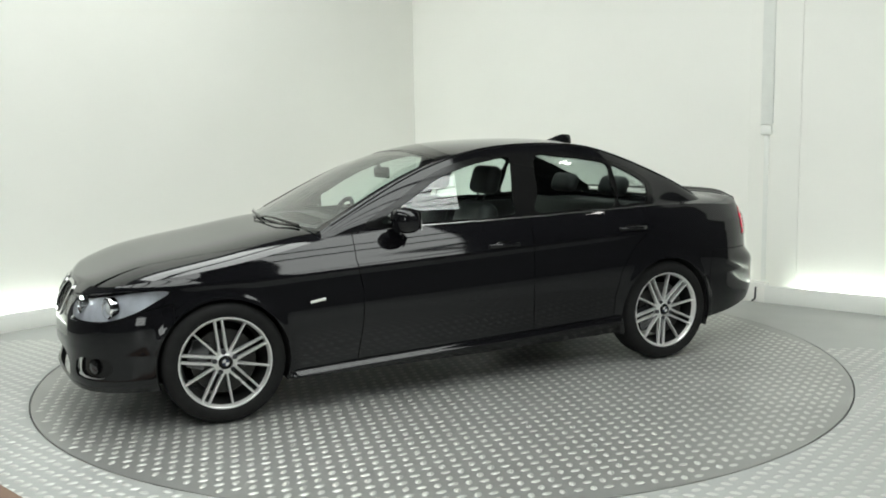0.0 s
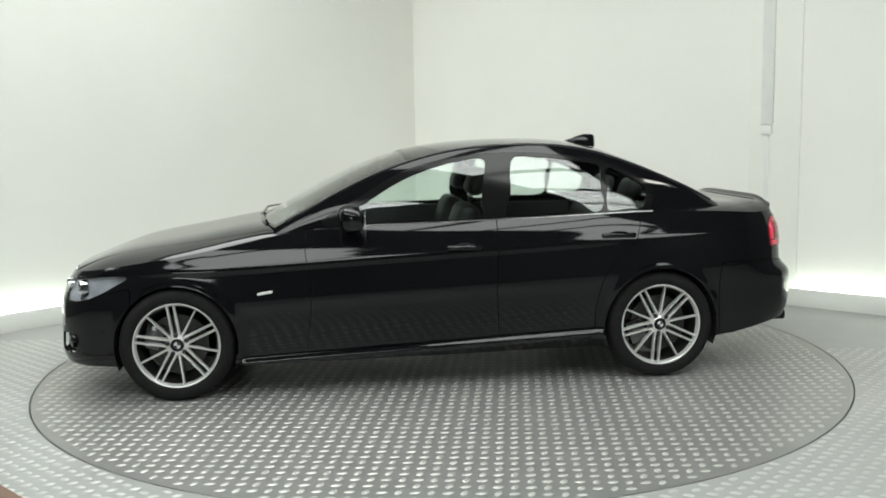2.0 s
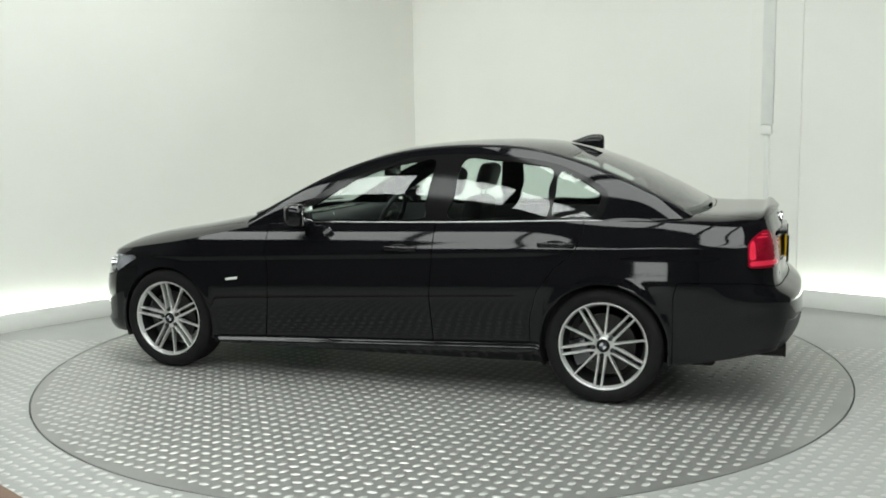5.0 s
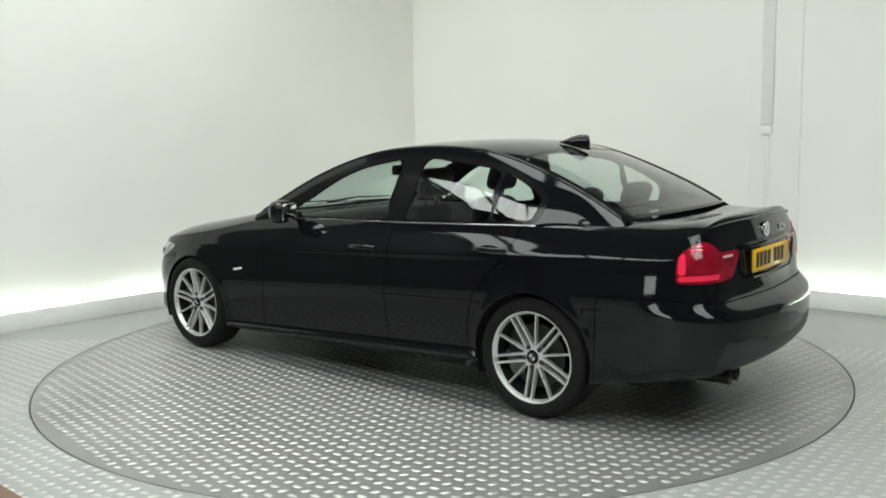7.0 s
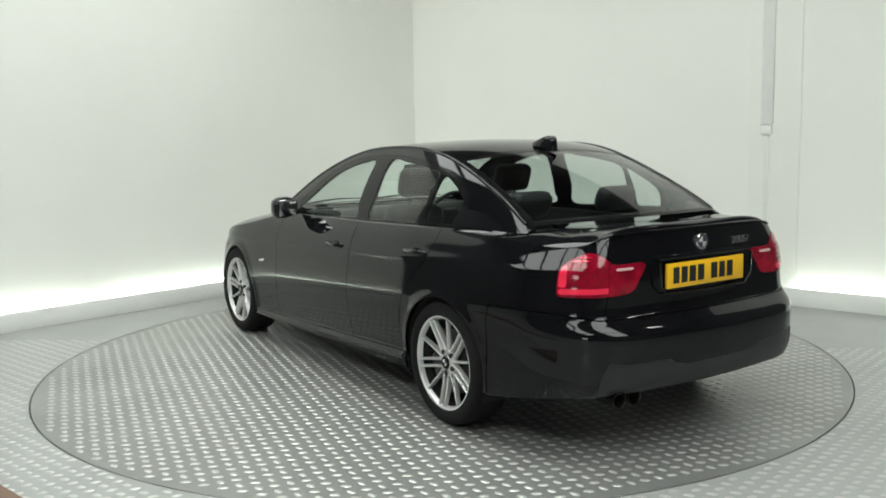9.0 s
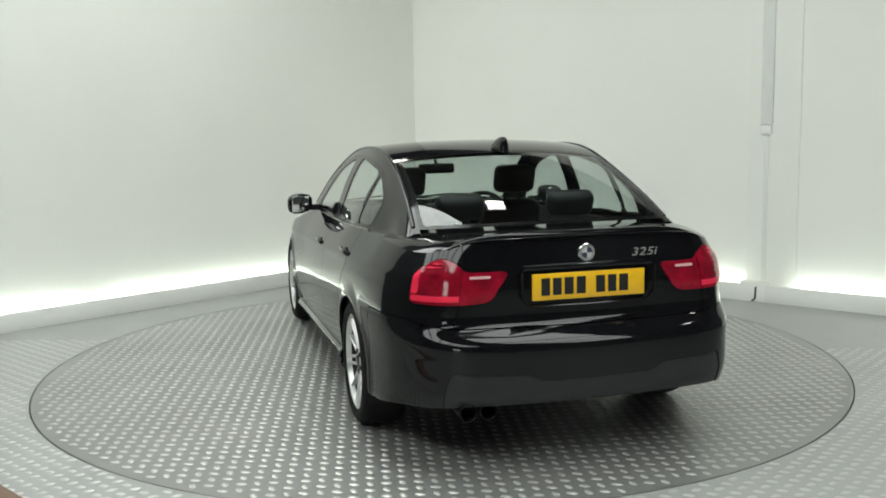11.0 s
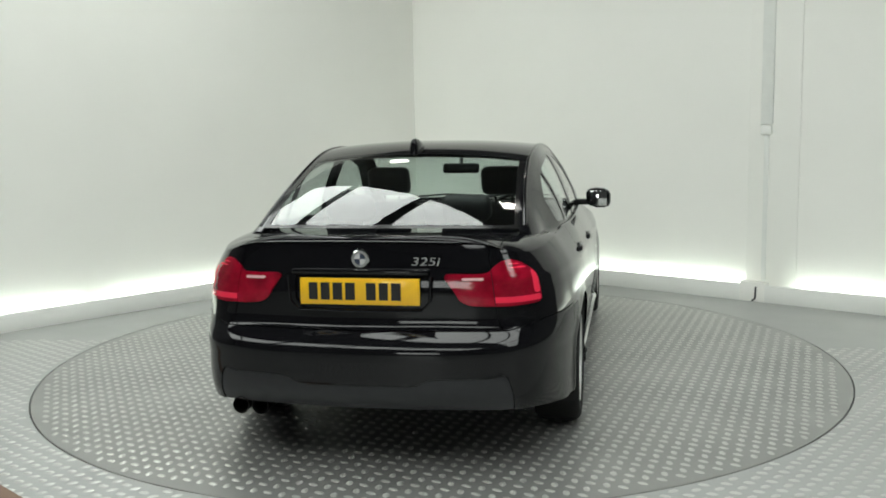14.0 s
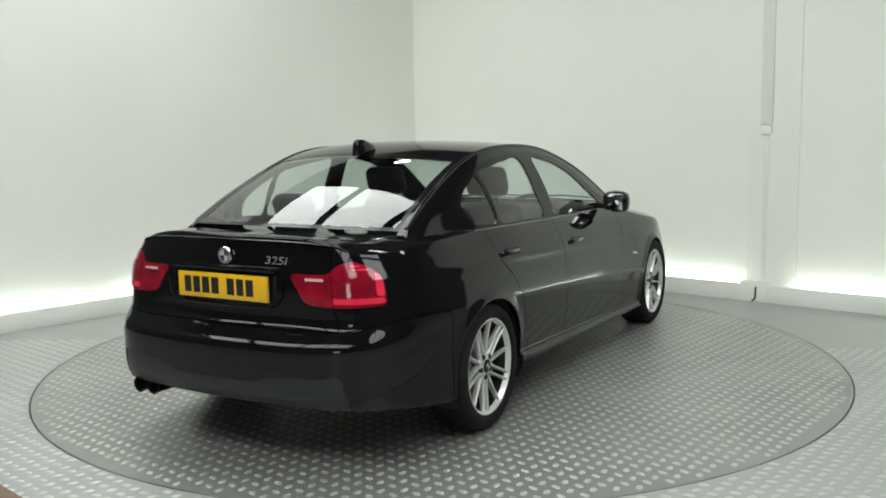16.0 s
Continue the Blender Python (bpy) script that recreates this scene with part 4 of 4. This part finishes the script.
def mirror_mesh(car, sgn):
    bm = bmesh.new()
    secs = []
    # housing, swept outwards
    for t, x0, x1, z0, z1 in ((0.0, -0.045, 0.03, 0.975, 1.035), (0.12, -0.055, 0.055, 0.945, 1.055), (0.4, -0.06, 0.075, 0.925, 1.064), (0.75, -0.058, 0.072, 0.925, 1.058), (0.93, -0.05, 0.05, 0.938, 1.042), (1.0, -0.03, 0.02, 0.962, 1.02)):
        y = 0.835 + 0.165 * t
        ring = []
        for k in range(20):
            a = 2 * math.pi * k / 20
            ca, sa = math.cos(a), math.sin(a)
            e = 0.62
            px = (x0 + x1) / 2 + (x1 - x0) / 2 * math.copysign(abs(ca) ** e, ca)
            pz = (z0 + z1) / 2 + (z1 - z0) / 2 * math.copysign(abs(sa) ** e, sa)
            ring.append(bm.verts.new((MIRROR_X + px - 0.02 * t, y * sgn, pz)))
        secs.append(ring)
    for a, b in zip(secs, secs[1:]):
        for i in range(20):
            bm.faces.new((a[i], a[(i + 1) % 20], b[(i + 1) % 20], b[i]))
    bm.faces.new(secs[0])
    bm.faces.new(secs[-1])
    mir = part("door_mirror", bm, PAINT, car, "glossy black door mirror", sharp=60)
    bm = bmesh.new()
    box(bm, (MIRROR_X - 0.03, 0.76, 0.945), (MIRROR_X + 0.035, 0.86, 0.985), 0.012, Matrix.Diagonal((1, sgn, 1, 1)))
    part("mirror_foot", bm, TRIM, mir, "black mirror foot")
    bm = bmesh.new()
    box(bm, (MIRROR_X - 0.083, 0.862, 0.942), (MIRROR_X - 0.077, 0.975, 1.046), 0.002, Matrix.Diagonal((1, sgn, 1, 1)))
    part("mirror_glass", bm, CHROME, mir, "mirror glass")


MIRROR_X = 0.41


def tail_x(y, z):
    """x of the boot's back at a height."""
    i = 300 + np.argmin(np.abs(WRAP[300:, ROWS * 2 // 3, 1] - abs(y)))
    return float(np.interp(z, WRAP[i, :, 2], WRAP[i, :, 0]))


def build_fittings(car, body):
    for sgn in (1, -1):
        mirror_mesh(car, sgn)
        # door handles
        for key, x in (("door_f", -0.23), ("door_r", -1.13)):
            z = 0.797 - 0.048 * x
            y = side_y(x, z)
            bm = bmesh.new()
            box(bm, (x - 0.105, y + 0.012, z - 0.014), (x + 0.105, y + 0.034, z + 0.014), 0.0115, seg=4)
            for v in bm.verts:
                v.co.y -= 0.030 * min(1.0, abs((v.co.x - x) / 0.105) ** 4)
                v.co.y *= sgn
            part("door_handle", bm, PAINT, body[key, sgn], "black door handle", sharp=60)
            # no hollow is cut: a flat black patch imitates the recess's shade
            bm = bmesh.new()
            bmesh.ops.create_uvsphere(bm, u_segments=20, v_segments=10, radius=1)
            for v in bm.verts:
                v.co = Vector((x + v.co.x * 0.065, (y - 0.0015 + v.co.y * 0.004) * sgn, z + v.co.z * 0.026))
            part("recess_shade", bm, TRIM, body[key, sgn], "dark patch as the shade of the finger recess")
        # side repeater
        y = side_y(0.885, 0.597)
        bm = bmesh.new()
        box(bm, (0.85, y - 0.008, 0.588), (0.935, y + 0.006, 0.604), 0.005)
        for v in bm.verts:
            v.co.z += (0.885 - v.co.x) * 0.14
            v.co.y *= sgn
        part("side_repeater", bm, CLEAR_LAMP, car, "small clear side repeater lamp")
    # aerial fin
    bm = bmesh.new()
    secs = []
    for t, w, h in ((0.0, 0.004, 0.004), (0.2, 0.026, 0.024), (0.45, 0.033, 0.054), (0.65, 0.031, 0.072), (0.9, 0.026, 0.082), (0.97, 0.020, 0.080), (1.0, 0.012, 0.066)):
        x = -1.03 - 0.20 * t
        z = 1.388 - 0.045 * t
        secs.append([bm.verts.new((x, w * math.cos(math.pi * k / 10), z + h * math.sin(math.pi * k / 10) ** 0.8)) for k in range(11)])
    for a, b in zip(secs, secs[1:]):
        for i in range(10):
            bm.faces.new((a[i], a[i + 1], b[i + 1], b[i]))
    bm.faces.new(secs[-1])
    part("aerial_fin", bm, PAINT, car, "black shark-fin aerial", sharp=60)
    # rear plate in its recess, with bars for the characters
    PLX = tail_x(0, 0.80) - 0.010
    bm = bmesh.new()
    box(bm, (PLX - 0.001, -0.262, 0.743), (PLX + 0.012, 0.262, 0.857), 0.003)
    pl = part("number_plate", bm, YELLOW, body["boot"], "yellow number plate with black bars")
    x = 0.222
    for w in (0.045, 0.045, 0.048, 0.048, None, 0.048, 0.045, 0.048):
        if w is None:
            x -= 0.035
            continue
        bm = bmesh.new()
        box(bm, (PLX - 0.0022, x - w + 0.006, 0.764), (PLX - 0.0008, x, 0.838))
        part("character_bar", bm, BLACKINK, pl, smooth=False)
        x -= w + 0.008
    bm = bmesh.new()
    sweep(bm, [(PLX - 0.004, -0.31, 0.868), (PLX - 0.004, -0.305, 0.76), (PLX - 0.004, -0.27, 0.722), (PLX - 0.006, 0.0, 0.718), (PLX - 0.004, 0.27, 0.722), (PLX - 0.004, 0.305, 0.76), (PLX - 0.004, 0.31, 0.868)], 0.006, 8)
    part("plate_surround", bm, PAINT, body["boot"], "raised black surround of the plate")
    bm = bmesh.new()
    box(bm, (tail_x(0, 0.88) - 0.022, -0.30, 0.872), (tail_x(0.3, 0.88) + 0.02, 0.30, 0.894), 0.007)
    part("boot_grip", bm, PAINT, body["boot"], "black grip bar above the plate")
    # round badge
    bm = bmesh.new()
    m = pose(tail_x(0, 0.935) - 0.004, 0, 0.935, 0, 0, 90)
    cap(bm, lathe(bm, [(0.040, -0.006), (0.040, 0.005), (0.036, 0.008)], 36, m)[-1])
    bd = part("round_badge", bm, CHROME, body["boot"], "round badge, blue and white in a chrome ring")
    for k in range(4):
        bm = bmesh.new()
        vs = [bm.verts.new(m @ Vector((0, 0.0085, 0)))]
        for i in range(9):
            a = radians(90 * k + 90 * i / 8)
            vs.append(bm.verts.new(m @ Vector((0.025 * math.cos(a), 0.0085, 0.025 * math.sin(a)))))
        bm.faces.new(vs)
        part("quadrant", bm, BLUE if k % 2 else WHITE, bd, smooth=False)
    # model writing
    cu = bpy.data.curves.new("lettering", "FONT")
    cu.body = "325i"
    cu.size, cu.shear, cu.extrude, cu.align_x = 0.050, 0.2, 0.0025, "CENTER"
    tmp = new("lettering_curve", cu)
    dg = bpy.context.evaluated_depsgraph_get()
    me = bpy.data.meshes.new_from_object(tmp.evaluated_get(dg))
    bpy.data.objects.remove(tmp)
    me.materials.clear()
    me.materials.append(CHROME)
    lt = new("model_lettering", me)
    lt.parent = body["boot"]
    lt["label"] = "raised silver model lettering"
    lt.matrix_basis = Matrix(((0, 0, -1, tail_x(0.27, 0.93) - 0.008), (-1.45, 0, 0, -0.278), (0, 1, 0, 0.908), (0, 0, 0, 1)))
    # boot spoiler lip
    bm = bmesh.new()
    rows = []
    for k in range(31):
        y = -0.60 + 1.2 * k / 30
        k = np.argmin(np.abs(EDGE[250:, 1] - abs(y))) + 250
        xe, ze = float(EDGE[k, 0]), float(EDGE[k, 2])
        f = 1.0 - 0.75 * smoothstep(0.38, 0.6, abs(y))
        rows.append([bm.verts.new((xe + dx, y, ze + dz * f)) for dx, dz in ((0.07, 0.001), (0.03, 0.0025), (-0.004, 0.005), (-0.011, 0.001), (-0.002, -0.010), (0.03, -0.014))])
    for a, b in zip(rows, rows[1:]):
        for i in range(6):
            bm.faces.new((a[i], a[(i + 1) % 6], b[(i + 1) % 6], b[i]))
    bm.faces.new(rows[0])
    bm.faces.new(rows[-1])
    part("spoiler_lip", bm, PAINT, body["boot"], "low black spoiler lip", sharp=50)
    # twin exhaust pipes
    for dy in (-0.045, 0.045):
        bm = bmesh.new()
        lathe(bm, [(0.036, 0.0), (0.036, -0.16), (0.039, -0.17), (0.036, -0.172), (0.031, -0.165), (0.030, -0.02)], 28, pose(-2.125, EXHAUST_Y + dy, 0.285, 0, 0, -90))
        part("exhaust_pipe", bm, PIPE, car, "dark round exhaust pipe", sharp=50)
    # underbody
    bm = bmesh.new()
    box(bm, (-1.95, -0.70, 0.20), (1.75, 0.70, 0.27), 0.03)
    part("underbody", bm, INSIDE, car, "black underbody")
    bm = bmesh.new()
    for sx in (1, -1):
        sweep(bm, [(AXLE * sx, -0.75, HUB_Z), (AXLE * sx, 0.75, HUB_Z)], 0.03, 10)
    part("axle", bm, INSIDE, car)
    # wipers
    for y0, y1 in ((0.55, -0.05), (-0.02, -0.62)):
        bm = bmesh.new()
        sweep(bm, [(0.955 - 0.10 * abs(y0 / 0.7) ** 2, y0, 0.965), (0.945, (y0 + y1) / 2, 0.985), (0.95 - 0.10 * abs(y1 / 0.7) ** 2, y1, 0.975)], [0.010, 0.007, 0.004], 6)
        part("wiper", bm, TRIM, car, "black windscreen wiper")


def build_interior(car):
    def seat(x, y, rear=False):
        s = new("car_seat")
        s.parent = car
        s["label"] = "black leather car seat"
        s.matrix_basis = pose(x, y, 0)
        bm = bmesh.new()
        box(bm, (-0.25, -0.25, 0.32), (0.28, 0.25, 0.50), 0.06, seg=3)
        part("seat_cushion", bm, CLOTH, s, sharp=70)
        bm = bmesh.new()
        tilt = Matrix.Translation((-0.25, 0, 0.47)) @ Matrix.Rotation(radians(-18), 4, "Y")
        box(bm, (-0.07, -0.24, 0.0), (0.07, 0.24, 0.58), 0.06, tilt, 3)
        for v in bm.verts:
            v.co.y *= 1 - 0.25 * max(0, (v.co.z - 0.7) / 0.35)
        part("seat_back", bm, CLOTH, s, sharp=70)
        bm = bmesh.new()
        box(bm, (-0.05, -0.135, 0.635), (0.05, 0.135, 0.815), 0.045, tilt, 3)
        part("headrest", bm, CLOTH, s, sharp=70)
        for dy in (-0.05, 0.05):
            bm = bmesh.new()
            sweep(bm, [tilt @ Vector((0, dy, 0.55)), tilt @ Vector((0, dy, 0.66))], 0.007, 8)
            part("headrest_post", bm, DARK_CHROME, s)

    for y in (0.36, -0.36):
        seat(0.10, y)
    bench = new("rear_bench")
    bench.parent = car
    bench["label"] = "black leather rear bench"
    bm = bmesh.new()
    box(bm, (-1.10, -0.64, 0.30), (-0.62, 0.64, 0.50), 0.05, seg=3)
    part("bench_cushion", bm, CLOTH, bench, sharp=70)
    tilt = Matrix.Translation((-1.10, 0, 0.45)) @ Matrix.Rotation(radians(-24), 4, "Y")
    bm = bmesh.new()
    box(bm, (-0.07, -0.62, 0.0), (0.07, 0.62, 0.56), 0.05, tilt, 3)
    part("bench_back", bm, CLOTH, bench, sharp=70)
    for y in (0.36, -0.36):
        bm = bmesh.new()
        box(bm, (-0.05, y * 0.85 - 0.13, 0.615), (0.05, y * 0.85 + 0.13, 0.755), 0.045, tilt, 3)
        part("headrest", bm, CLOTH, bench, sharp=70)
    bm = bmesh.new()
    box(bm, (-1.86, -0.60, 0.93), (-1.30, 0.60, 0.955), 0.01)
    part("parcel_shelf", bm, DASH, car, "black parcel shelf")
    # dashboard
    bm = bmesh.new()
    box(bm, (0.42, -0.68, 0.62), (0.86, 0.68, 0.945), 0.06, seg=4)
    part("dashboard", bm, DASH, car, "black dashboard", sharp=60)
    # steering wheel on the car's right
    sw = new("steering_wheel")
    sw.parent = car
    sw["label"] = "black steering wheel"
    sw.matrix_basis = Matrix.Translation((0.36, -0.36, 0.86)) @ Matrix.Rotation(radians(66), 4, "Y")
    bm = bmesh.new()
    rings = []
    for i in range(36):
        a = 2 * math.pi * i / 36
        rings.append([bm.verts.new(((0.185 + 0.015 * math.cos(b)) * math.cos(a), (0.185 + 0.015 * math.cos(b)) * math.sin(a), 0.015 * math.sin(b))) for b in [2 * math.pi * k / 10 for k in range(10)]])
    for i in range(36):
        a, b = rings[i], rings[(i + 1) % 36]
        for k in range(10):
            bm.faces.new((a[k], a[(k + 1) % 10], b[(k + 1) % 10], b[k]))
    part("steering_rim", bm, CLOTH, sw)
    bm = bmesh.new()
    box(bm, (-0.06, -0.07, -0.03), (0.06, 0.07, 0.02), 0.025, seg=3)
    part("steering_hub", bm, DASH, sw)
    for a in (0, 90, -90):
        bm = bmesh.new()
        box(bm, (0.04, -0.02, -0.012), (0.18, 0.02, 0.004), 0.005, Matrix.Rotation(radians(a), 4, "Z"))
        part("steering_spoke", bm, DARK_CHROME, sw)
    # inside mirror
    bm = bmesh.new()
    box(bm, (0.17, -0.125, 1.180), (0.195, 0.125, 1.248), 0.018, seg=3)
    part("inside_mirror", bm, TRIM, car, "black inside mirror")
    bm = bmesh.new()
    sweep(bm, [(0.19, 0, 1.23), (0.215, 0, 1.295)], 0.012, 8)
    part("mirror_stem", bm, TRIM, car)
    # floor and door cards close the cabin
    bm = bmesh.new()
    box(bm, (-1.3, -0.74, 0.245), (0.9, 0.74, 0.27))
    part("cabin_floor", bm, DASH, car)
    for sy in (1, -1):
        bm = bmesh.new()
        box(bm, (-1.25, 0.735, 0.26), (0.62, 0.775, 0.935), 0.012, Matrix.Diagonal((1, sy, 1, 1)))
        part("door_card", bm, DASH, car, "black door lining")


def build_car():
    car = tagged(new("saloon_car"), "glossy black four-door saloon car with silver alloy wheels on a turntable", "car")
    body, whole_panel = build_body(car)
    build_cabin(car, body, whole_panel)
    build_wheels(car)
    build_fittings(car, body)
    build_interior(car)
    return car


build_room()
build_pillar()
build_tubes()
build_ceiling_lights()
table = build_turntable()
build_board()
saloon = build_car()


def motions():
    """Table and car turn together at an even pace."""
    rows = []
    for k in range(17):
        rows.append((float(k), TURN_START + TURN_RATE * k))
    walk(table, [(t, pose(0, 0, 0, 0, 0, a)) for t, a in rows])
    walk(saloon, [(t, pose(0, 0, 0, 0, 0, a) @ pose(CAR_OFF[0], CAR_OFF[1], 0)) for t, a in rows])


motions()
